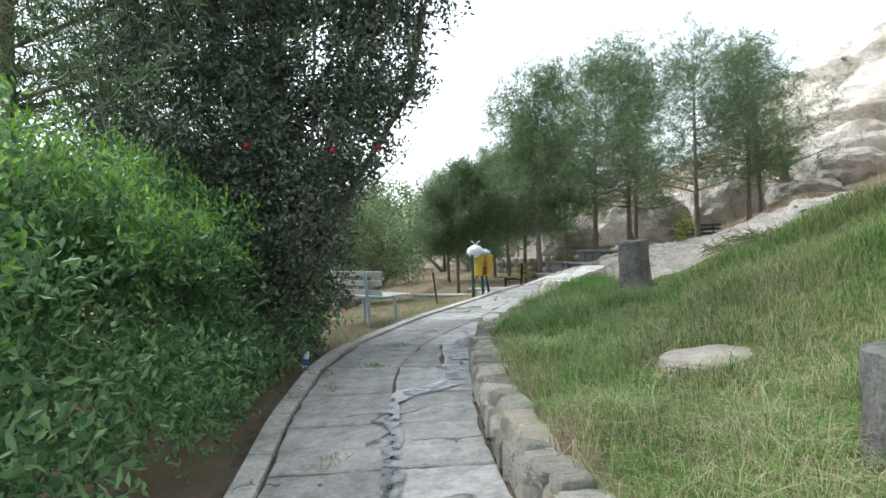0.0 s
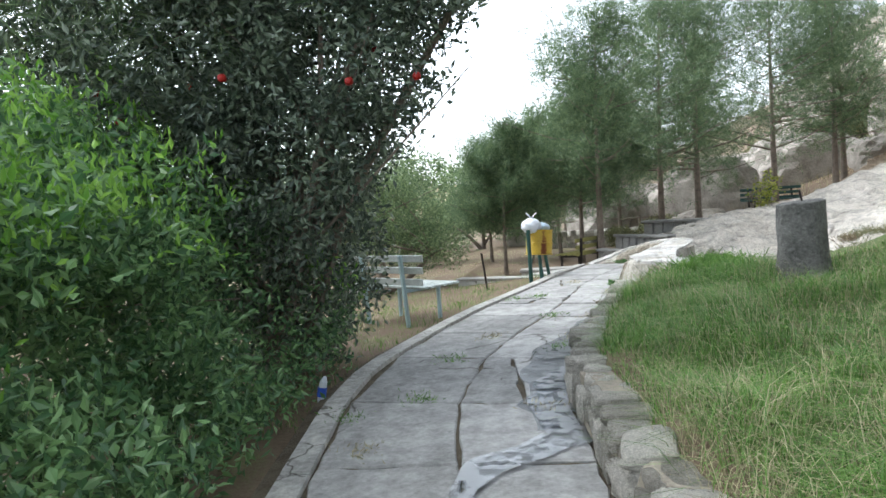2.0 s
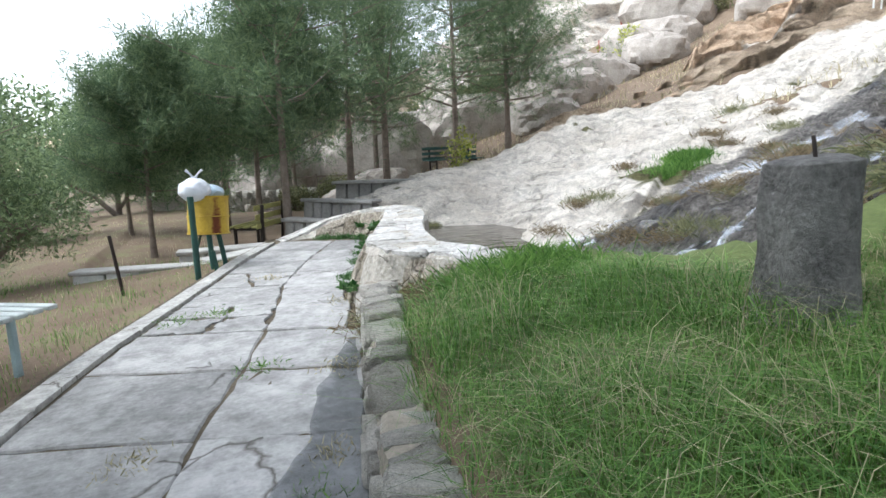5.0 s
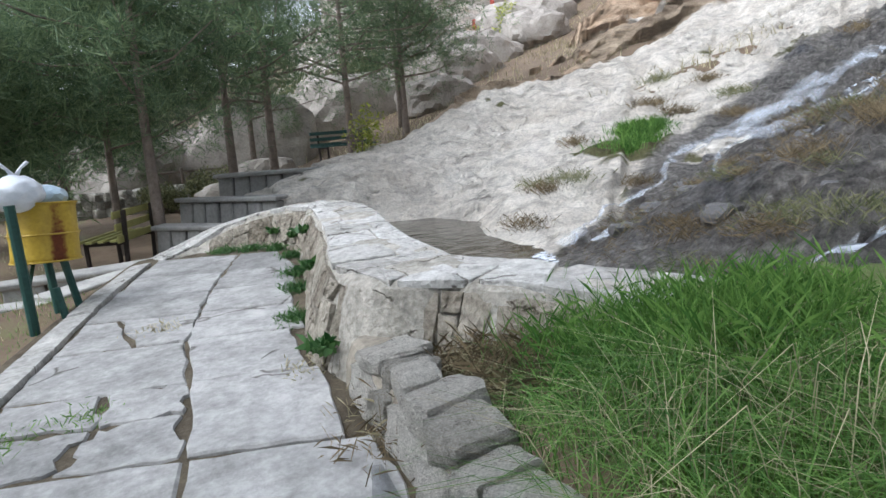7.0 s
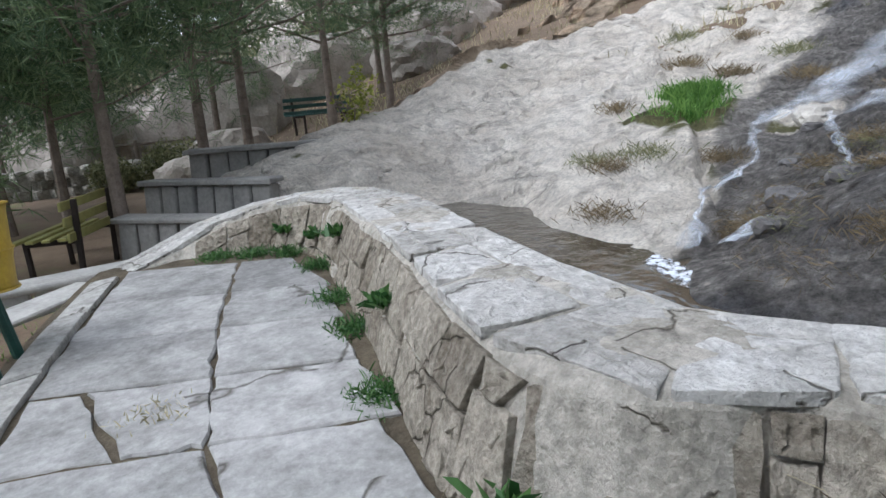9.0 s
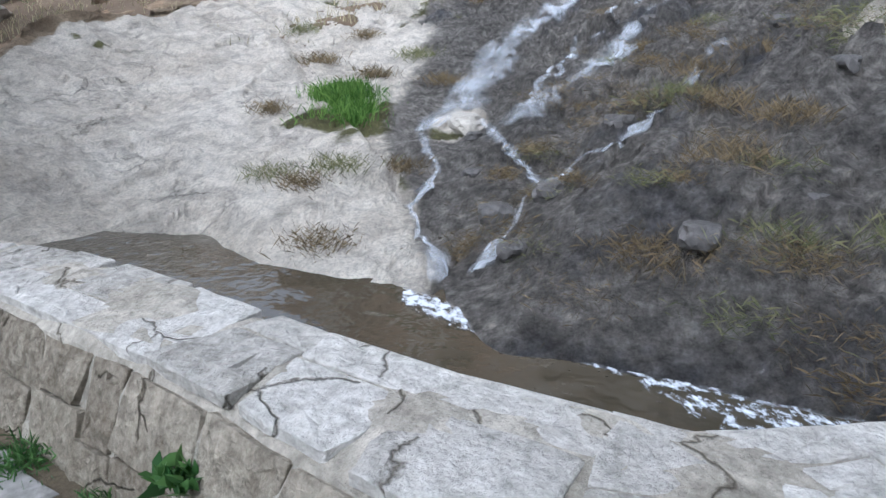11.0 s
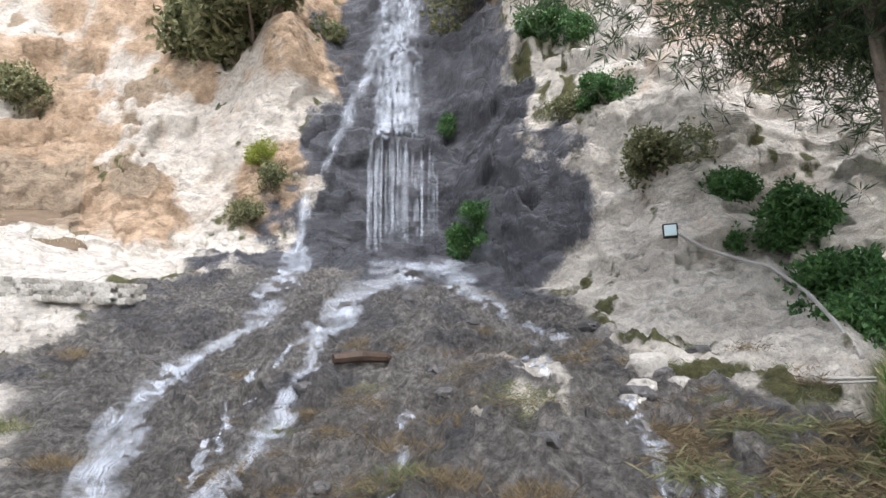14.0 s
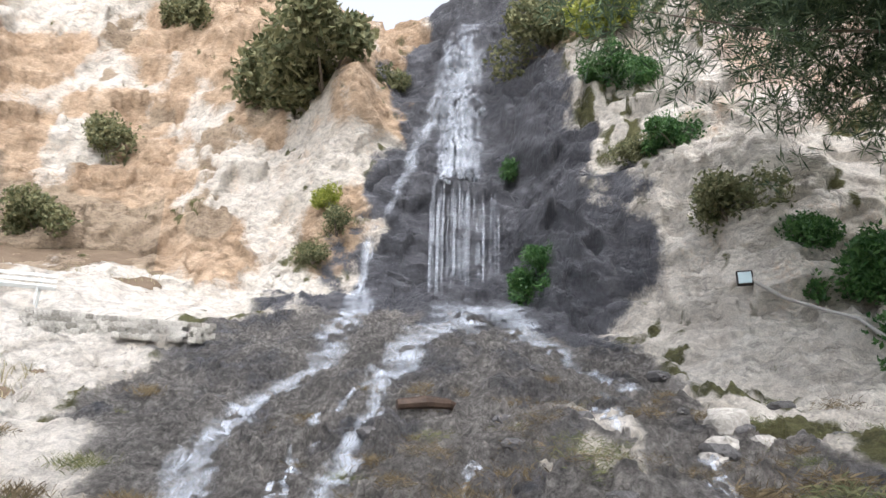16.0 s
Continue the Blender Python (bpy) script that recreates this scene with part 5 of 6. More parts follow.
def ribbon(name, places, widths, mat, parent, lift=0.03, cols=7, free=False):
    """A sheet of water along places (points on the rock), following the rock across its width."""
    pts = np.array([[*p, w] for p, w in zip(places, widths)], float)
    s = np.concatenate([[0], np.cumsum(np.linalg.norm(np.diff(pts[:, :3], axis=0), axis=1))])
    n = max(12, int(s[-1] / 0.09))
    t = np.linspace(0, s[-1], n)
    c = np.stack([np.interp(t, s, pts[:, k]) for k in range(4)], -1)
    for _ in range(3):
        c[1:-1] = (c[:-2] + 2 * c[1:-1] + c[2:]) / 4
    c[:, 0] += 0.05 * vnoise(t * 2.1, 1, len(places)) * np.minimum(1, c[:, 3] * 3)
    c[:, 1] += 0.05 * vnoise(t * 2.1, 7, len(places)) * np.minimum(1, c[:, 3] * 3)
    d = np.gradient(c[:, :3], axis=0)
    out = np.stack([CENTRE[0] - c[:, 0], CENTRE[1] - c[:, 1], 0 * t + 3.0], -1)
    side = np.cross(d, out)
    side /= np.linalg.norm(side, axis=1)[:, None]
    v, flow, edge = [], [], []
    for i in range(n):
        w = c[i, 3] * (1 + 0.25 * float(vnoise(t[i] * 1.7, 3)))
        for k in range(cols):
            o = k / (cols - 1) - 0.5
            p = Vector(c[i, :3] + side[i] * w * o)
            if free:
                q = p
            else:
                hit, nn, _, dist = ROCK_TREE.find_nearest(p, 1.5)
                if hit and nn.dot(Vector((CENTRE[0] - hit.x, CENTRE[1] - hit.y, 6))) < 0:
                    nn = -nn
                q = hit + nn * lift if hit else p
            v.append(q)
            flow.append((o * w * 4, t[i] * 1.0, 0))
            end = min(t[i], (s[-1] - t[i])) / (1.4 if free else max(0.35 * c[i, 3], 0.08))
            ragged = 0.32 * float(vnoise(t[i] * 1.3, o * 5, w)) + 0.3 * float(vnoise(t[i] * 4, o * 9, w + 3))
            edge.append(0.62 - (2 * abs(o)) ** 2 + ragged - 0.9 * max(0.0, 1 - end))
    ob = np_mesh(name, v, grid_faces(n, cols), mat, parent, True, {"edge": edge})
    a = ob.data.attributes.new("flow", "FLOAT_VECTOR", "POINT")
    a.data.foreach_set("vector", np.array(flow, np.float32).ravel())
    return ob


cascade = thing("waterfall", "white waterfall spreading down dark wet rock", "waterfall")
slope_runs = [
    ([(22.6, 10.8), (19.0, 11.6), (16.3, 12.2), (14.4, 12.4), (12.9, 12.86), (11.6, 14.0), (9.2, 14.45), (7.2, 14.5), (6.3, 14.7)], (0.9, 1.1, 1.2, 1.0, 1.0, 0.9, 0.7, 0.5, 0.25)),
    ([(19.4, 7.9), (16.0, 9.3), (13.0, 11.0), (11.0, 11.9), (9.6, 12.25), (7.95, 12.9), (6.6, 13.43), (5.96, 13.65)], (2.8, 2.2, 1.4, 0.6, 0.6, 0.5, 0.42, 0.32)),
    ([(11.0, 11.9), (10.0, 13.0), (8.4, 13.3), (7.0, 13.7)], (0.2, 0.2, 0.18, 0.1)),
    ([(6.9, 14.2), (6.2, 13.85), (5.57, 13.54), (5.1, 13.3), (4.69, 13.04), (4.4, 12.98)], (0.08, 0.12, 0.14, 0.12, 0.18, 0.16)),
    ([(6.8, 11.75), (5.8, 12.1), (5.08, 12.57), (4.85, 12.88), (4.6, 13.05)], (0.1, 0.14, 0.16, 0.16, 0.1)),
    ([(6.3, 14.65), (5.5, 14.17), (4.66, 14.22), (4.16, 13.9), (3.7, 13.63), (3.4, 13.55)], (0.08, 0.1, 0.1, 0.1, 0.13, 0.16)),
    ([(4.55, 13.2), (4.01, 13.14), (3.8, 13.35), (3.5, 13.4)], (0.06, 0.06, 0.07, 0.08)),
    ([(6.3, 9.7), (5.7, 10.03), (4.7, 10.6), (4.1, 10.88), (3.68, 11.0), (3.3, 10.9), (2.9, 10.75), (2.4, 10.6)], (0.12, 0.2, 0.4, 0.42, 0.32, 0.24, 0.26, 0.26)),
    ([(4.3, 10.55), (3.75, 10.77), (3.4, 10.95), (3.05, 11.2), (2.75, 11.3)], (0.16, 0.14, 0.09, 0.05, 0.04)),
    ([(18.6, 7.3), (14.5, 7.9), (12.0, 8.0), (10.3, 8.0), (9.3, 8.5), (8.3, 9.5), (6.5, 10.4)], (2.4, 1.4, 0.8, 0.7, 0.6, 0.5, 0.2)),
]
for xy, w in slope_runs:
    ribbon("stream", [on_rock(x, y)[0] for x, y in xy], w, STREAM, cascade, 0.07)
falls = [
    ([(107.7, 36.4), (107.3, 33.9), (107.1, 30.4), (106.9, 27.4), (107.1, 24.4), (107.3, 22.6)], (1.5, 1.9, 2.2, 2.2, 2.6, 3.6), FALL, 9),
    ([(105.5, 34.9), (104.7, 31.4), (104.2, 28.7), (102.4, 25.6), (101.3, 22.9), (100.3, 20.9), (98.2, 17.2), (97.5, 13.1), (97.5, 10.2)], (0.5, 1.0, 1.1, 0.8, 0.6, 0.5, 0.6, 0.8, 1.0), FALL, 7),
    ([(105.1, 31.4), (104.9, 27.4), (105.1, 24.4), (105.4, 22.4)], (0.4, 0.7, 0.8, 1.2), FALL, 7),
]
for dirs, w, mat_, cols_ in falls:
    pts = [on_cliff(*a)[0] for a in dirs]
    keep_ = [(p, q) for p, q in zip(pts, w) if p]
    ribbon("fall", [p for p, _ in keep_], [q for _, q in keep_], mat_, cascade, 0.08, cols_)
# the free curtain under the ledge: many separate strands
STRAND = stream_material("falling strand", 0.52, (3.0, 1.1, 1), 0.5, 0.36)
strand_rng = np.random.default_rng(21)
for k in range(110):
    b0 = strand_rng.uniform(103.8, 110.4)
    top_, _ = on_cliff(b0, 22.0 + strand_rng.uniform(-3.5, 2.2))
    foot_, _ = on_cliff(b0, 9.6)
    if top_ and foot_:
        back = (Vector((*CENTRE, 0)) - Vector((top_.x, top_.y, 0))).normalized()
        a0 = top_ + back * 0.1
        a1 = Vector((a0.x, a0.y, 0)) + back * strand_rng.uniform(0.35, 0.7)
        last = foot_.z - 0.3 + max(0.0, strand_rng.normal() * 0.6)
        w = strand_rng.uniform(0.03, 0.13)
        ribbon("strand", [a0, Vector((a1.x, a1.y, a0.z - 0.5)), Vector((a1.x, a1.y, a0.z * 0.5 + last * 0.5)), Vector((a1.x, a1.y, last))], (w, w, w * 0.9, w * 0.7), STRAND, cascade, 0.05, 4, True)
for k in range(16):
    b0 = strand_rng.uniform(105.2, 108.6)
    pts = [on_cliff(b0 + strand_rng.uniform(-0.3, 0.3), e)[0] for e in np.linspace(35.5 - abs(b0 - 107.3), 22.5, 7)]
    pts = [a for a in pts if a]
    if len(pts) > 3:
        w = strand_rng.uniform(0.12, 0.4)
        ribbon("strand", pts, [w] * len(pts), STRAND, cascade, 0.14, 4)

# ---- stones of the parapet ----


def wall_frame(n=300):
    c, t = along([(x, y, z, h) for (x, y), z, h in zip(WALL, WALL_TOP, WALL_HALF)], n)
    for _ in range(7):
        c[1:-1] = (c[:-2] + 2 * c[1:-1] + c[2:]) / 4
    d = np.gradient(c[:, :2], axis=0)
    d /= np.linalg.norm(d, axis=1)[:, None]
    return c, t, np.stack([d[:, 1], -d[:, 0]], -1)


WALL_C, WALL_T, WALL_N = wall_frame()


def wall_point(s, o, dz):
    """A spot on the parapet: s along it, o across (minus: path side), dz from its top."""
    x, y, z = (np.interp(s, WALL_T, WALL_C[:, k]) for k in range(3))
    nx, ny = (np.interp(s, WALL_T, WALL_N[:, k]) for k in range(2))
    o = wider(o, float(np.interp(s, WALL_T, WALL_C[:, 3])))
    return Vector((x + nx * o, y + ny * o, z + dz))


def face_o(dz):
    return float(np.interp(-dz, (0.0, 0.03, 0.12, 0.36, 0.6), (-0.2, -0.232, -0.285, -0.375, -0.43)))


def plate(corners, out, thick, mat, parent, name):
    """A thin stone with worn edges: corners in order, out: the way it stands proud."""
    bm = bmesh.new()
    c = sum(corners, Vector()) / len(corners)
    pts = []
    for a, b in zip(corners, corners[1:] + corners[:1]):
        for q in (0.03, 0.35, 0.65, 0.97):
            p = a.lerp(b, q)
            pts.append(p + (c - p) * rng.uniform(-0.03, 0.06))
    low = [bm.verts.new(p - out * 0.03) for p in pts]
    mid = [bm.verts.new(p + out * thick * 0.6) for p in pts]
    top = [bm.verts.new(p.lerp(c, 0.04) + out * thick * rng.uniform(0.7, 1.3)) for p in pts]
    inner = [bm.verts.new(p.lerp(c, 0.5) + out * (thick + rng.uniform(-0.006, 0.012))) for p in pts]
    n = len(pts)
    for a, b in ((low, mid), (mid, top), (top, inner)):
        for k in range(n):
            bm.faces.new((a[k], a[(k + 1) % n], b[(k + 1) % n], b[k]))
    bm.faces.new(inner)
    bmesh.ops.recalc_face_normals(bm, faces=bm.faces[:])
    return part(name, bm, mat, parent)


def parapet_stones(parent):
    length = float(WALL_T[-1])
    s = 0.1
    while s < length - 0.25:
        w = rng.uniform(0.26, 0.5)
        cut = rng.uniform(-0.1, 0.1)
        rows_ = ((-0.215, cut), (cut, 0.2)) if rng.uniform() < 0.7 else ((-0.215, 0.2),)
        j0, j1 = rng.uniform(-0.12, 0.12, 2)
        for a, b in rows_:
            g = 0.003
            q = [wall_point(s + g + j0 * a * 3, a + g, 0.004), wall_point(s + w - g + j1 * a * 3, a + g, 0.004), wall_point(s + w - g + j1 * b * 3, b - g, 0.004), wall_point(s + g + j0 * b * 3, b - g, 0.004)]
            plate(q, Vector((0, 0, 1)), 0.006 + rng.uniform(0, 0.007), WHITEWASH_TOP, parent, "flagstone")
        s += w
    s = 0.1
    while s < length - 0.6:
        w = rng.uniform(0.14, 0.4)
        split_ = rng.uniform(0.12, 0.34)
        for a, b in ((-0.035, -split_), (-split_, -0.5)):
            g = 0.004
            k0, k1 = rng.uniform(-0.07, 0.07, 2)
            q = [wall_point(s + g, face_o(a - g), a - g), wall_point(s + w - g, face_o(a - g), a - g), wall_point(s + w - g + k0, face_o(b + g), b + g), wall_point(s + g + k1, face_o(b + g), b + g)]
            nrm = (q[1] - q[0]).cross(q[2] - q[0]).normalized()
            mid_ = wall_point(s + w / 2, 0, -0.2)
            if nrm.dot(q[0] - mid_) < 0:
                nrm = -nrm
            plate(q, nrm, 0.003 + rng.uniform(0, 0.006), SHADED_FACE, parent, "facing_stone")
        s += w


# tan rubble face, its colour darkened further because that side stands in shade
SHADED_FACE = material("shaded rubble facing stone", (0.15, 0.125, 0.092), (0.42, 0.38, 0.315), 3, 30, 0.95, 1.0, 0.6, 0.06, object_random=0.2, crack=2.5, grit=1.0)
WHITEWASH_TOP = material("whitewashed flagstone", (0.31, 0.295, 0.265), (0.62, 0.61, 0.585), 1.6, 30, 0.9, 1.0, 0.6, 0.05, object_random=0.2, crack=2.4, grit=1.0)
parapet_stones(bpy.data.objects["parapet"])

# ---- loose rocks on the slope ----
PALE_STONE = material("pale boulder", (0.27, 0.25, 0.22), (0.55, 0.52, 0.47), 2.5, 24, 0.95, 0.8, 0.5, 0.04)
DARK_STONE = material("wet dark stone", (0.05, 0.05, 0.05), (0.16, 0.15, 0.145), 3, 26, 0.4, 0.8, 0.5, 0.04)


def rock_at(x, y, size, seed, label, mat, turn=0, sink=0.35):
    p, _ = on_rock(x, y)
    return boulder((x, y, p.z + size[2] * (1 - 2 * sink) * 0.7), size, seed, label, mat, "rock", turn, 0.4, 3)


for x, y, sx, sy, sz, sd, tn in ((6.75, 14.3, 0.42, 0.2, 0.12, 2, 35), (6.0, 9.75, 0.16, 0.12, 0.1, 6, 0), (6.35, 9.35, 0.2, 0.15, 0.13, 7, 30), (6.7, 9.0, 0.26, 0.2, 0.2, 8, 60),
                                 (6.2, 9.0, 0.14, 0.12, 0.1, 9, 0), (5.4, 9.5, 0.13, 0.1, 0.08, 12, 0)):
    rock_at(x, y, (sx, sy, sz), sd, "pale limestone rock resting on the wet slope", PALE_STONE, tn)
for k in range(46):
    a, d = radians(rng.uniform(86, 138)), rng.uniform(3.0, 12.5)
    x, y = CENTRE[0] + d * math.sin(a), CENTRE[1] + d * math.cos(a)
    s_ = rng.uniform(0.03, 0.11) * (1 + d * 0.06)
    rock_at(x, y, (s_ * 1.3, s_, s_ * 0.7), 20 + k, "small dark wet stone on the slope", DARK_STONE, rng.uniform(0, 180))
p, _ = on_rock(9.1, 11.6)
log = tagged(part("log", tube(bmesh.new(), [(-0.45, 0.1, 0.06), (-0.1, 0.0, 0.1), (0.25, -0.03, 0.09), (0.5, 0.05, 0.04)], (0.07, 0.085, 0.075, 0.05), 9), material("wet log", (0.03, 0.02, 0.015), (0.10, 0.065, 0.045), 8, 50, 0.5, 0.8)), "short dark wet log lodged across the stream", "log")
log.matrix_world = pose(p.x, p.y, p.z, 0, 0, -70)

# broken blocks at the low end of the white slab
for x, y, sx, sy, sz, sd, tn in ((3.75, 21.2, 0.7, 0.5, 0.48, 61, 20), (4.5, 19.6, 0.75, 0.5, 0.5, 62, -25)):
    boulder((x, y, 0.12), (sx, sy, sz), sd, "cracked pale limestone block at the end of the slab", PALE_STONE, "boulder", tn, 0.35)

# hillside boulders
for x, y, sx, sy, sz, sd in ((16.5, 33.0, 2.6, 1.8, 1.5, 31), (14.0, 30.5, 2.4, 1.6, 1.3, 32), (20.5, 33.5, 2.2, 1.6, 1.4, 33), (22.5, 36.5, 3.0, 2.0, 1.8, 34), (24, 30, 1.6, 1.2, 1.0, 35), (11.5, 28.0, 1.5, 1.2, 0.8, 36), (27, 40, 4.5, 3.0, 3.0, 37), (19, 41, 3.5, 2.5, 2.4, 38), (6.3, 31, 2.0, 1.5, 1.4, 39), (8.5, 34, 2.6, 2.0, 1.8, 40), (4.6, 25.6, 1.1, 0.8, 0.8, 41), (3.4, 24.6, 0.9, 0.7, 0.6, 42), (1.6, 29.5, 2.2, 1.4, 1.7, 43), (5.6, 30.0, 2.4, 1.5, 2.2, 44), (9.8, 31.5, 2.2, 1.5, 1.9, 45), (3.4, 31.5, 2.4, 1.4, 2.0, 46), (-1.0, 31.0, 2.0, 1.2, 1.3, 47)):
    boulder((x, y, float(ground_z(x, y)) + 0.2 * sz), (sx, sy, sz), sd, "large grey weathered boulder on the brown hillside", BOULDER, "boulder", sd * 40, 0.28)


def crag(at, size, seed, label):
    """A rocky outcrop far up the hill: blocky, tapering upwards."""
    u = np.linspace(0, 2 * np.pi, 90)[:-1]
    h = np.linspace(0, 1, 50)
    U, H = np.meshgrid(u, h)
    r = (1 - 0.75 * H ** 1.6)
    X, Y, Z = np.cos(U) * r * size[0], np.sin(U) * r * size[1], H * size[2]
    d = 0.16 * min(size[:2]) * (0.7 * fbm(X * 0.12 + seed, Y * 0.12, Z * 0.12, 4) + 0.5 * cells(X * 0.22, Y * 0.22, Z * 0.35) + 0.2 * cells(X * 0.6, Y * 0.6, Z * 0.9))
    X, Y = X + np.cos(U) * d, Y + np.sin(U) * d
    Z = Z + 0.4 * d
    i = np.arange(X.size).reshape(X.shape)
    j = np.roll(i, -1, 1)
    f = np.stack([i[:-1], j[:-1], j[1:], i[1:]], -1).reshape(-1, 4)
    zero = np.zeros(X.size)
    ob = np_mesh("crag", np.stack([X, Y, Z], -1).reshape(-1, 3), f, ROCK, None, True, {"wet": zero, "moss": zero, "earth": zero + 0.35, "ochre": zero + 0.3})
    ob.matrix_world = pose(*at)
    return tagged(ob, label, "crag")


crag((34, 62, 6.5), (15, 12, 11.5), 3, "tall weathered limestone crag above the hillside")
crag((48, 52, 9), (14, 12, 12), 5, "broken pale crag on the skyline of the hill")
crag((22, 58, 4), (6, 5, 5), 7, "low rock outcrop below the crag")


def hills(name, label, dist, bearings, height, seed):
    a = np.radians(np.linspace(*bearings, 140))
    rows_ = 14
    v = []
    for j in range(rows_):
        h = j / (rows_ - 1)
        d = dist * (1 + 0.5 * h)
        ridge = height * (0.75 + 0.35 * fbm(a * 4 + seed, 0 * a + 2, 0, 3))
        z = ridge * h ** 0.8 + 1.2 * fbm(a * 20, 0 * a + h * 4, seed, 3) * h - 4
        v.append(np.stack([np.sin(a) * d, np.cos(a) * d, z], -1))
    ob = np_mesh(name, np.concatenate(v), grid_faces(rows_, 140), HILL, None, True)
    return tagged(ob, label, "hill", kind="structure")


HILL = material("dry hill", (0.30, 0.22, 0.13), (0.52, 0.42, 0.28), 0.05, 0.6, 0.95, 0.5)
hills("backdrop", "dry sunlit hills across the valley", 110, (-110, 14), 13, 2)

# ---- terrace under the pines ----
# these walls lie in shade, which is put into a darker concrete grey
SHADED_TERRACE = material("shaded grey retaining concrete", (0.16, 0.155, 0.15), (0.34, 0.33, 0.31), 2, 25, 0.95, 0.5)


def low_wall(name, label, p, q, height, thick=0.25, base=None, panels=0, mat=None):
    """A low retaining wall between two spots of the plan, with a coping and upright panel joints."""
    p, q = Vector(p), Vector(q)
    d = q - p
    n = d.length
    z = min(float(ground_z(p.x, p.y)), float(ground_z(q.x, q.y))) if base is None else base
    b = thing(name, label, "wall", (p.x, p.y, z), math.degrees(math.atan2(d.y, d.x)), kind="structure")
    count = panels or 1
    for k in range(count):
        part("panel", box(bmesh.new(), (n / count - 0.02, thick, height), (n * (k + 0.5) / count, 0, height / 2 - 0.1), (-6, 0, 0), 0.015, 0.012), mat or SHADED_TERRACE, b)
    part("coping", box(bmesh.new(), (n + 0.06, thick + 0.08, 0.06), (n / 2, 0.03, height - 0.07), (0, 0, 0), 0.012, 0.01), mat or SHADED_TERRACE, b)
    return b


low_wall("retaining_wall", "sloping grey concrete retaining wall of the terrace", (0.95, 18.3), (1.8, 16.95), 0.6, 0.16, -0.3, 6)
low_wall("retaining_wall", "upper grey concrete retaining wall of the terrace", (1.4, 19.1), (2.3, 17.5), 0.85, 0.16, -0.3, 7)
low_wall("retaining_wall", "high grey concrete retaining wall below the bench", (2.1, 19.8), (3.5, 18.6), 1.1, 0.16, -0.3, 7)
STONEWORK = material("pale masonry", (0.28, 0.27, 0.25), (0.52, 0.51, 0.48), 3, 30, 0.95, 0.6)
low_wall("basin_wall", "low pale stone wall of a basin below the path", (-1.9, 16.4), (-0.3, 16.0), 0.32, 0.22, -0.3, 4, STONEWORK)
low_wall("basin_wall", "low pale stone edging of the terrace basin", (-0.7, 17.2), (1.2, 17.1), 0.34, 0.25, -0.3, 5, STONEWORK)
low_wall("basin_wall", "stepped pale stone wall beside the basin", (-0.3, 16.0), (0.45, 16.6), 0.36, 0.24, -0.3, 2, STONEWORK)
low_wall("basin_wall", "long flat stone step below the bench", (-4.6, 17.6), (-2.2, 17.0), 0.22, 0.4, -0.5, 5, STONEWORK)
bz2 = float(ground_z(1.75, 18.9))
bench("garden_bench", "yellowed slatted bench by the terrace wall", (0.72, 18.35, bz2), 60, OLD_YELLOW, IRON, 1.1, 3, 4, 0.78, 0.42)
bench("garden_bench", "dark teal bench on the upper terrace", (6.6, 25.3, float(ground_z(6.6, 25.3))), 185, TEAL, IRON, 1.8, 3, 4, 0.85, 0.45)


def rail_fence(p, q, label):
    p, q = Vector(p), Vector(q)
    n = (q - p).length
    b = thing("rail_fence", label, "fence", (p.x, p.y, float(ground_z(p.x, p.y))), math.degrees(math.atan2((q - p).y, (q - p).x)))
    k = int(n / 1.3)
    for i in range(k + 1):
        part("post", tube(bmesh.new(), [(n * i / k, 0, -0.1), (n * i / k, 0.01, 0.95)], (0.05, 0.045), 7), BARK, b)
    for h in (0.45, 0.85):
        part("rail", tube(bmesh.new(), [(0, 0, h), (n * 0.5, 0.02, h + 0.02), (n, 0, h)], (0.035, 0.035, 0.035), 6), BARK, b)
    return b


rail_fence((-1.0, 28.5), (4.2, 27.0), "brown log rail fence behind the pines")
pile = thing("rubble_wall", "dry rubble wall of brown stones under the fence", "wall", (-0.9, 27.0, float(ground_z(-0.9, 27.0))), -14, kind="structure")
for r_ in range(3):
    for k in range(16):
        stone(pile, (-0.7 + k * 0.3 + 0.12 * (r_ % 2), 26.9 - k * 0.075, float(ground_z(0, 27)) + 0.1 + r_ * 0.19), (0.34, 0.34, 0.22), rng.uniform(0, 40))

# ---- up at the foot of the cliff ----
def ledge_wall():
    b = thing("ledge_wall", "dry rubble retaining wall under the white bench", "wall", kind="structure")
    for k in range(24):
        brg = 71.5 + k * 0.58
        for r_ in range(4):
            p, _ = on_cliff(brg + 0.29 * (r_ % 2), 7.7)
            if p:
                d = math.hypot(p.x - CENTRE[0], p.y - CENTRE[1])
                o = (Vector((*CENTRE, 0)) - Vector((p.x, p.y, 0))).normalized() * (0.35 - 0.05 * r_)
                w = d * radians(0.58)
                stone(b, (p.x + o.x, p.y + o.y, p.z - 0.15 + r_ * w * 0.75), (w * rng.uniform(0.95, 1.25), w, w * 0.9), -brg + rng.uniform(-12, 12))
    return b


ledge_wall()
p, _ = on_cliff(70.0, 8.9)
if p:
    bench("white_bench", "white slatted bench on the ledge below the cliff", (p.x - 0.5, p.y, p.z - 0.1), 100, PALE, PALE, 2.6, 3, 4, 0.95, 0.5)


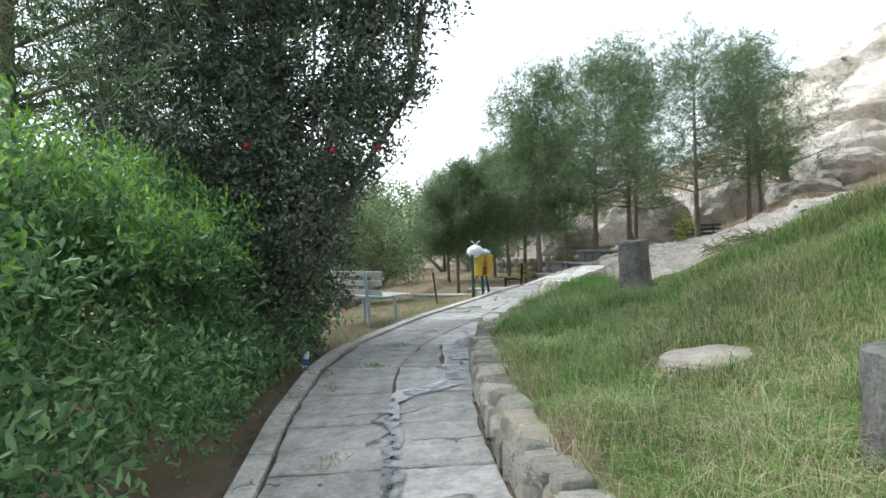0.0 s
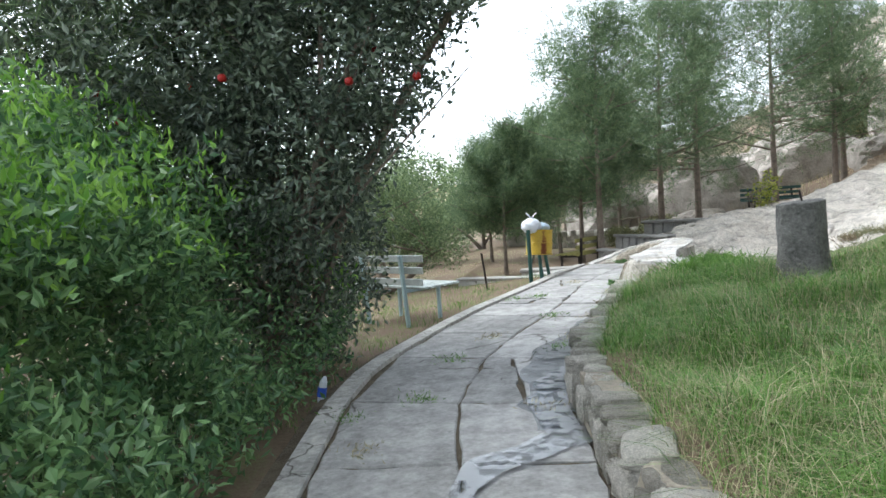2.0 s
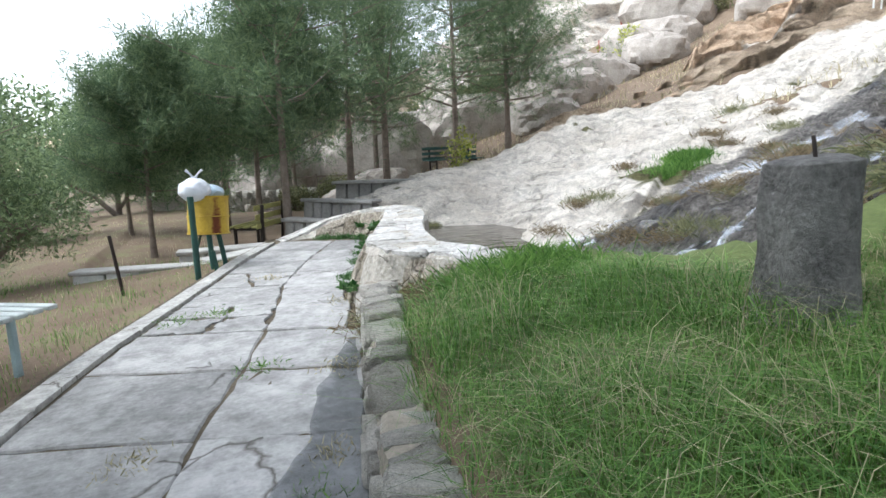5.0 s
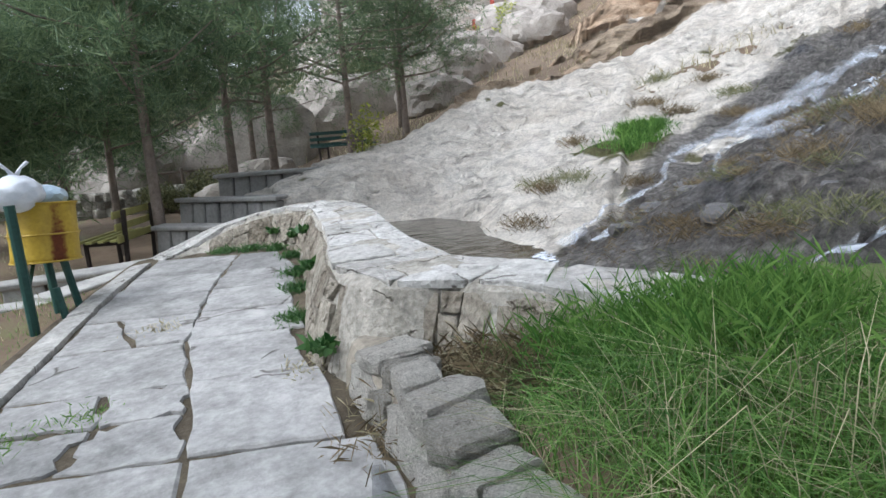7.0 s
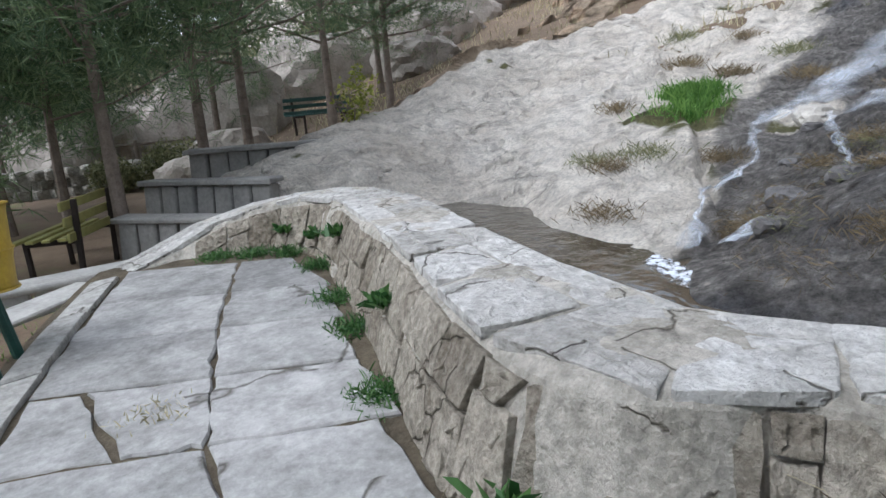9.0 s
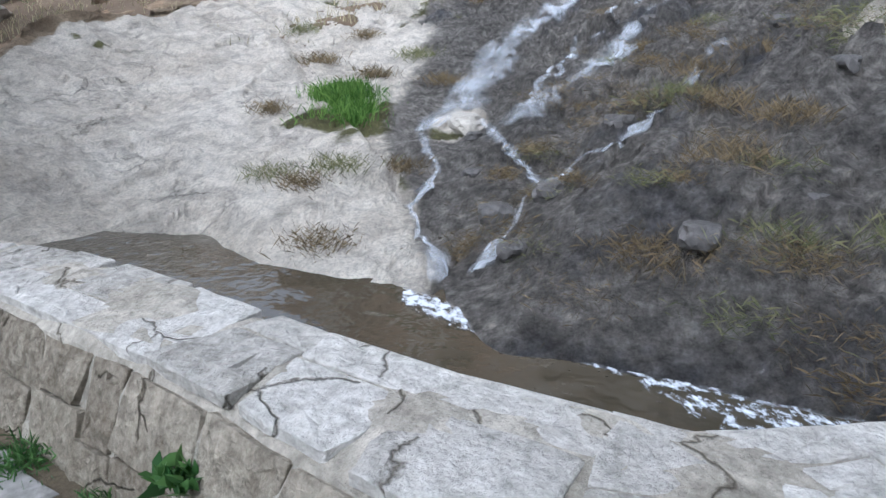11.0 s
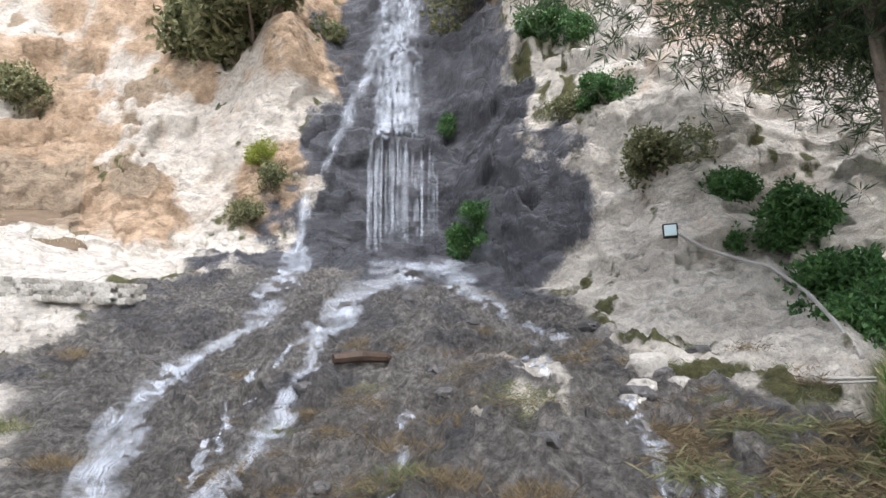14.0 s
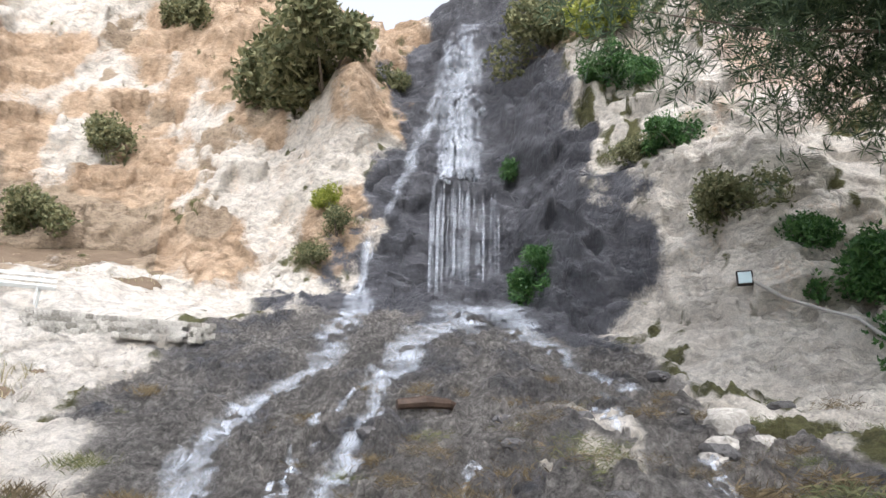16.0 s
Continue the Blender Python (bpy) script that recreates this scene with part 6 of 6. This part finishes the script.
def flood_lamp():
    p, n = on_cliff(131.3, 12.7)
    o = (Vector((*CENTRE, 1.7)) - p).normalized()
    b = thing("flood_lamp", "small square flood lamp bolted to the cliff", "lamp", (p.x + o.x * 0.15, p.y + o.y * 0.15, p.z), -128 + 180)
    part("housing", box(bmesh.new(), (0.3, 0.12, 0.3), (0, 0, 0), (12, 0, 0), 0.02), IRON, b)
    part("lens", box(bmesh.new(), (0.24, 0.02, 0.24), (0, 0.065, 0.0), (12, 0, 0), 0.004), paint("frosted glass", (0.55, 0.68, 0.70), 0.15, 0, 0.9), b)
    pts = []
    for a, e in ((132.0, 12.5), (134.0, 11.0), (136.3, 10.0), (138.8, 9.0), (141.0, 6.8), (142.6, 4.4), (144.0, 1.6)):
        q, _ = on_cliff(a, e)
        if q:
            pts.append(q + (Vector((*CENTRE, 1.7)) - q).normalized() * 0.3)
    if len(pts) > 2:
        tagged(part("cable", tube(bmesh.new(), pts, [0.035] * len(pts), 6), paint("grey cable", (0.45, 0.43, 0.40), 0.7)), "grey cable hanging down the cliff from the lamp", "cable")


flood_lamp()
for x, y in ((23.5, 42.0), (28, 46)):
    b = thing("litter_bin", "red steel litter bin high on the hillside", "bin", (x, y, float(ground_z(x, y))), 0)
    part("drum", tube(bmesh.new(), [(0, 0, 0.4), (0, 0, 1.3)], (0.35, 0.37), 16), RED, b)
    part("post", tube(bmesh.new(), [(0.36, 0, -0.1), (0.36, 0, 1.3)], (0.04, 0.04), 8), IRON, b)


# ---- plants on rock and wall ----
BROWN_WEED = material("brown withered weed", (0.09, 0.07, 0.04), (0.27, 0.21, 0.125), 0.8, 6, 0.8, 0, island=0.6, translucent=0.2)

def tuft(name, label, at, radius, n, length, mat, seed, width=0.008, up=0.9, category="plant"):
    r = np.random.default_rng(seed)
    c = np.array(at) + r.normal(size=(n, 3)) * (radius * 0.45, radius * 0.45, radius * 0.12)
    d = r.normal(size=(n, 3)) * 0.55
    d[:, 2] = np.abs(d[:, 2]) + up
    d /= np.linalg.norm(d, axis=1)[:, None]
    L = (length * r.uniform(0.5, 1.2, n))[:, None]
    s = np.cross(d, r.normal(size=(n, 3)))
    s /= np.linalg.norm(s, axis=1)[:, None]
    tip = c + d * L
    tip[:, 2] -= 0.15 * L[:, 0]
    v = np.stack([c - s * width, c + s * width, c + d * L * 0.55 + s * width, tip], 1)
    ob = np_mesh(name, v.reshape(-1, 3), np.arange(4 * n).reshape(n, 4), mat)
    return tagged(ob, label, category, kind="stuff")


def bush(label, at, radius, n, mat, seed, leaf=(0.08, 0.04), squash=0.8, name="bush"):
    r = np.random.default_rng(seed)
    lobes_ = [(*(r.normal(size=2) * radius * 0.4), radius * squash * r.uniform(0.2, 0.95), radius * r.uniform(0.25, 0.6), squash) for _ in range(11)]
    b = thing(name, label, "bush", tuple(at), 0)
    bm = bmesh.new()
    for l in lobes_:
        tube(bm, [(0, 0, -0.1), (l[0] * 0.5, l[1] * 0.5, l[2] * 0.5), (l[0], l[1], l[2])], (radius * 0.03, radius * 0.02, 0.005), 5, False)
    part("stem", bm, BARK, b)
    L = np.array(lobes_)
    w = r.integers(0, len(L), n)
    d = r.normal(size=(n, 3))
    d /= np.linalg.norm(d, axis=1)[:, None]
    q = L[w, :3] + d * (L[w, 3] * r.uniform(0.3, 1, n) ** 0.5 * (1 + 0.25 * fbm(d[:, 0] * 3 + w, d[:, 1] * 3, d[:, 2] * 3, 2)))[:, None]
    v, f = strip_leaves(n, q, 0.8, leaf[0], leaf[1], 0.3)
    np_mesh("foliage", v, f, mat, b)
    return b


IVY = material("ivy leaf", (0.03, 0.09, 0.025), (0.10, 0.20, 0.06), 1.2, 8, 0.45, 0, island=0.5, translucent=0.25)
YELLOW_LEAF = material("yellow-green leaf", (0.18, 0.22, 0.03), (0.42, 0.44, 0.10), 1.2, 8, 0.5, 0, island=0.5, translucent=0.35)
SCRUB = material("grey-green scrub", (0.10, 0.115, 0.055), (0.27, 0.265, 0.14), 1.2, 8, 0.7, 0, island=0.6, translucent=0.25)
CLIFF_BUSHES = ((87.0, 31.0, 2.9, 12000, SCRUB, "round grey-green bush growing on the cliff"), (90.0, 32.0, 2.8, 8000, SCRUB, "dense grey-green bush on the cliff edge"), (113, 36.0, 1.7, 5000, SCRUB, "olive bush beside the top of the fall"), (119, 36.5, 1.5, 5000, YELLOW_LEAF, "yellowing bush on the cliff top"),
                (118.5, 32.8, 1.0, 4000, IVY, "bright green shrub on the cliff ledge"), (122, 32.2, 0.9, 3500, IVY, "green shrub hanging over the cliff"), (124.0, 26.6, 0.8, 3500, IVY, "green tuft on a cliff ledge"), (120.5, 25.5, 0.6, 2500, SCRUB, "dry shrub on a cliff ledge"),
                (127.5, 20.5, 0.9, 4000, SCRUB, "grassy shrub in a cleft of the cliff"), (137.0, 13.5, 0.9, 6000, IVY, "ivy mass hanging on the cliff"), (140.0, 9.0, 0.9, 6000, IVY, "dark ivy on the cliff"), (133.5, 17.0, 0.7, 4000, IVY, "ivy creeping down the cliff"), (141.5, 5.5, 0.8, 5000, IVY, "ivy at the foot of the cliff"),
                (110.5, 14.5, 0.9, 4000, IVY, "dark hanging plants beside the fall"), (111.5, 17.0, 0.7, 2500, IVY, "wet green plants beside the fall"), (108.8, 24.8, 0.6, 2000, IVY, "small green plants beside the fall"),
                (92.0, 19.5, 0.8, 3000, SCRUB, "dry shrub on the edge of the wet rock"), (91.0, 22.0, 0.7, 2500, YELLOW_LEAF, "yellow grass tuft on the edge of the wet rock"), (90.0, 17.0, 0.7, 2500, SCRUB, "grey shrub under the overhang"), (97.0, 32.3, 0.9, 2500, SCRUB, "low scrub on top of the buttress"),
                (77.5, 35.0, 1.8, 5000, SCRUB, "scrub high on the ochre cliff"), (72.0, 24.0, 1.6, 4000, SCRUB, "low grey scrub on the cliff"), (68.0, 17.0, 1.5, 4000, SCRUB, "grey scrub at the cliff foot"))
for k, (brg, el, rad, n_, mat_, lab) in enumerate(CLIFF_BUSHES):
    p, _ = on_cliff(brg + 3.1, el - 1.6)
    if p:
        bush(lab, p - Vector((0, 0, rad * 0.35)), rad, n_, mat_, 300 + k, (0.16 * max(rad, 0.7), 0.08 * max(rad, 0.7)))
# tufts of dry weeds along the wet edges and on the pale slab
spots = [(6.5, 16.5), (5.0, 15.6), (4.7, 15.1), (8.7, 17.0), (10.4, 18.2), (10.3, 17.0), (7.9, 15.8), (12.3, 16.0), (12.8, 15.6), (6.0, 12.0), (5.4, 12.2), (5.2, 11.9), (6.2, 11.6), (3.55, 11.7), (3.5, 12.3), (4.6, 11.6), (3.3, 11.2), (8.0, 14.9), (4.2, 11.9), (9.0, 15.6), (5.6, 14.6), (3.9, 14.6), (4.9, 14.9)]
for k, (x, y) in enumerate(spots):
    p, _ = on_rock(x, y)
    tuft("weed_tuft", "dry weeds rooted in a crack of the rock", p, 0.26 + 0.02 * (k % 5), 420, 0.09 + 0.008 * math.hypot(x, y - 13), (BROWN_WEED, SCRUB, BROWN_WEED)[k % 3], 500 + k, 0.001, 0.6)
for k in range(120):
    a, d = radians(rng.uniform(92, 141)), rng.uniform(2.6, 10.0)
    x, y = CENTRE[0] + d * math.sin(a), CENTRE[1] + d * math.cos(a)
    p, _ = on_rock(x, y)
    tuft("weed_tuft", "brown straggling weeds on the wet slope", p, 0.16 + 0.22 * rng.uniform(), 230, 0.06 + 0.05 * rng.uniform(), (BROWN_WEED, BROWN_WEED, BROWN_WEED, SCRUB)[k % 4], 700 + k, 0.0007 + 0.00008 * d, 0.15)
for k in range(46):
    x, y = rng.normal(4.05, 0.5), rng.normal(9.75, 0.45)
    p, _ = on_rock(x, y)
    tuft("weed_tuft", "brown weeds hanging down beside the small fall", p + Vector((0, 0, 0.03)), 0.24, 260, 0.17, (BROWN_WEED, BROWN_WEED, SCRUB)[k % 3], 1200 + k, 0.0012, -0.35)
p, _ = on_rock(6.95, 15.75)
for dx, dy in ((0, 0), (0.35, 0.2), (-0.3, -0.1), (0.65, 0.3)):
    q, _ = on_rock(p.x + dx, p.y + dy)
    tuft("grass_patch", "bright green grass patch beside the wet rock", q, 0.4, 2200, 0.18, GRASS, int(800 + dx * 100), 0.005, 0.9, "grass")
for k, s_ in enumerate((4.2, 4.9, 5.4, 6.2, 6.9, 7.4, 7.9)):
    q = wall_point(s_, face_o(-0.45) - 0.05, 0)
    q.z = float(path_z(q.x, q.y))
    tuft("weed_tuft", "green weeds at the foot of the parapet", q, 0.13, 420, 0.06, IVY, 900 + k, 0.003, 0.35)
for k, (s_, dz) in enumerate(((4.6, -0.2), (6.0, -0.15), (6.6, -0.25), (7.2, -0.2), (3.4, -0.3))):
    q = wall_point(s_, face_o(dz) - 0.02, dz)
    tuft("wall_plant", "small green plant growing from a wall joint", q, 0.07, 60, 0.09, IVY, 930 + k, 0.018, 0.2)
for k, (x, y) in enumerate(((0.0, 8.0), (-0.9, 8.33), (-1.0, 7.41), (-0.85, 9.43), (-0.6, 10.26), (0.0, 11.15), (0.45, 10.9), (-0.2, 12.64), (0.3, 13.75), (-0.5, 12.6), (0.75, 12.4), (0.1, 9.6), (0.2, 9.9), (-1.3, 8.0), (-0.45, 5.6))):
    tuft("joint_weed", "dry weeds growing in the path joint", (x, y, float(path_z(x, y)) - 0.01), 0.16, 160, 0.05, (HAY, GRASS)[k % 2], 950 + k, 0.0025, 0.3)
broadleaf("sapling", "small pale green sapling on top of the white rock", (5.0, 20.6, on_rock(5.0, 20.6)[0].z - 0.1), [(0, 0, 0.45, 0.3, 1.2), (0.15, 0.1, 0.75, 0.22, 1.0), (-0.2, 0, 0.3, 0.22, 1.0)], YELLOW_LEAF, 51, 900, (0.09, 0.05), 0.02, 3)
for x, y, r_, lab in ((22.0, 37.0, 1.6, "yellow-green bush between the boulders"), (18.0, 46.0, 2.2, "grey scrub on the hillside"), (3.2, 26.0, 0.8, "dark green bush under the pines"), (2.0, 25.5, 0.6, "low green bush under the pines"), (28, 38, 1.5, "low dark bush on the hillside"), (12, 40, 2.0, "scrub bush below the crag")):
    bush(lab, (x, y, float(ground_z(x, y))), r_, 3500, YELLOW_LEAF if "yellow" in lab else SCRUB, int(x * 7), (0.12 * r_, 0.06 * r_))
for k, (x, y, mat_, length_) in enumerate(((1.42, 11.12, GRASS, 0.12), (1.55, 10.9, GRASS, 0.13), (1.66, 10.62, GRASS, 0.13), (1.3, 10.95, GRASS, 0.13), (1.45, 10.6, GRASS, 0.14), (0.85, 11.45, BROWN_WEED, 0.1), (1.05, 11.7, BROWN_WEED, 0.1), (1.2, 11.5, BROWN_WEED, 0.12), (1.0, 11.3, BROWN_WEED, 0.1), (1.25, 11.25, BROWN_WEED, 0.14), (0.95, 11.6, HAY, 0.09), (1.15, 11.35, HAY, 0.1))):
    tuft("grass_tuft", "green grass at the foot of the parapet" if mat_ is GRASS else "brown dry straw at the foot of the parapet", (x, y, float(ground_z(x, y))), 0.3, 1100 if mat_ is GRASS else 700, length_, mat_, 980 + k, 0.0014, 0.7 if mat_ is GRASS else 0.15, "grass")
sow("bank_top_grass", "coarse mixed grass on the upper bank", HAY, 45000, (4.0, 10.0), (3, 12), 0.2, 0.009, dry, 1.0, 0.9)
sow("bank_top_green", "green grass on the upper bank", GRASS, 26000, (4.0, 10.0), (3, 12), 0.2, 0.009, lush, 0.9, 0.9)
sow("hill_grass", "dry tufted grass on the brown hillside", HAY, 30000, (4, 26), (17, 44), 0.28, 0.02, lambda x, y: 0.25 + 0.75 * step(-0.1, 0.4, fbm(x * 0.5, y * 0.5, 0, 2)), 0.8, 0.6)

# darker copy of the pine needles: the tree's shade is put into their colour
PINE_SHADED = material("shaded pine needle", (0.04, 0.07, 0.04), (0.13, 0.18, 0.09), 0.6, 6, 0.6, 0, island=0.5, translucent=0.15)
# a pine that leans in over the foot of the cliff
pine((6.1, 5.1, float(ground_z(6.1, 5.1))), 10.5, 4.2, "pine with shade-darkened needles standing on the bank beside the cliff", 91, 0.37, 11500, 0.0, PINE_SHADED, (0.27, 0.026))

for k, (x, y, sc) in enumerate(((-5.0, 23.5, 1.0), (-8.5, 27, 1.4), (-3.0, 29, 1.1), (-12, 24, 1.5), (-6.5, 34, 1.6), (-1.5, 36, 1.3), (-15, 34, 2.0), (-10.5, 12.5, 1.3), (-13, 18, 1.6))):
    broadleaf("olive_tree", "grey-green tree on the dry valley side", (x, y, float(ground_z(x, y))), [(a * sc, b * sc, c * sc, d * sc, e) for a, b, c, d, e in olive_lobes], (OLIVE, SCRUB)[k % 2], 60 + k, 6000, (0.18 * sc, 0.07 * sc), 0.09, 3)
# foam on the pool
FOAM = stream_material("foam", 0.43, (14, 14, 1), 0.15, 0.85)


def foam_sheet():
    pts = [(3.35, 13.75), (3.2, 13.5), (3.05, 13.1), (2.95, 12.7), (2.7, 12.3), (2.5, 11.9), (2.3, 11.4), (2.2, 10.9)]
    c, t = along([(*p, w) for p, w in zip(pts, (0.3, 0.35, 0.3, 0.35, 0.6, 0.8, 0.9, 0.9))], 60)
    v, flow, edge = [], [], []
    for i in range(len(c)):
        for k in range(9):
            o = k / 8 - 0.5
            v.append((c[i, 0] + c[i, 2] * o, c[i, 1] + 0.3 * c[i, 2] * o, POOL_Z + 0.006))
            flow.append((c[i, 0] + c[i, 2] * o, c[i, 1], 0))
            edge.append((0.62 if c[i, 1] > 12.6 else 0.38) - (2 * abs(o)) ** 2 * 0.5)
    ob = np_mesh("foam", v, grid_faces(len(c), 9), FOAM, None, True, {"edge": edge})
    a = ob.data.attributes.new("flow", "FLOAT_VECTOR", "POINT")
    a.data.foreach_set("vector", np.array(flow, np.float32).ravel())
    return tagged(ob, "white foam drifting on the brown pool", "foam")


foam_sheet()


# ---- litter, hose ----
bottle = thing("plastic_bottle", "crushed clear plastic bottle with a blue label", "bottle", (-1.72, 8.55, float(ground_z(-1.72, 8.55)) + 0.09), 25)
part("body", tube(bmesh.new(), [(0, 0, -0.06), (0.01, 0, 0.03), (0.03, 0.0, 0.1), (0.045, 0, 0.14)], (0.032, 0.034, 0.03, 0.012), 10), paint("clear plastic", (0.72, 0.76, 0.82), 0.15), bottle)
part("label", tube(bmesh.new(), [(0.003, 0, -0.01), (0.018, 0, 0.06)], (0.036, 0.036), 10, False), paint("blue label", (0.05, 0.12, 0.55), 0.4), bottle)
hx, hy = 5.2, 8.0
hz = surface_z(hx, hy)
loops = [(0.28 * math.cos(a) * (1 + 0.1 * math.sin(a * 0.37)), 0.28 * math.sin(a), 0.03 + 0.012 * a / 6.28) for a in np.linspace(0, 2 * math.pi * 4.4, 90)]
hose = tagged(part("hose", tube(bmesh.new(), loops, [0.016] * 90, 6), paint("grey rubber hose", (0.42, 0.40, 0.36), 0.6)), "coiled pale grey hose lying at the foot of the cliff", "hose")
hose.matrix_world = pose(hx, hy, hz)
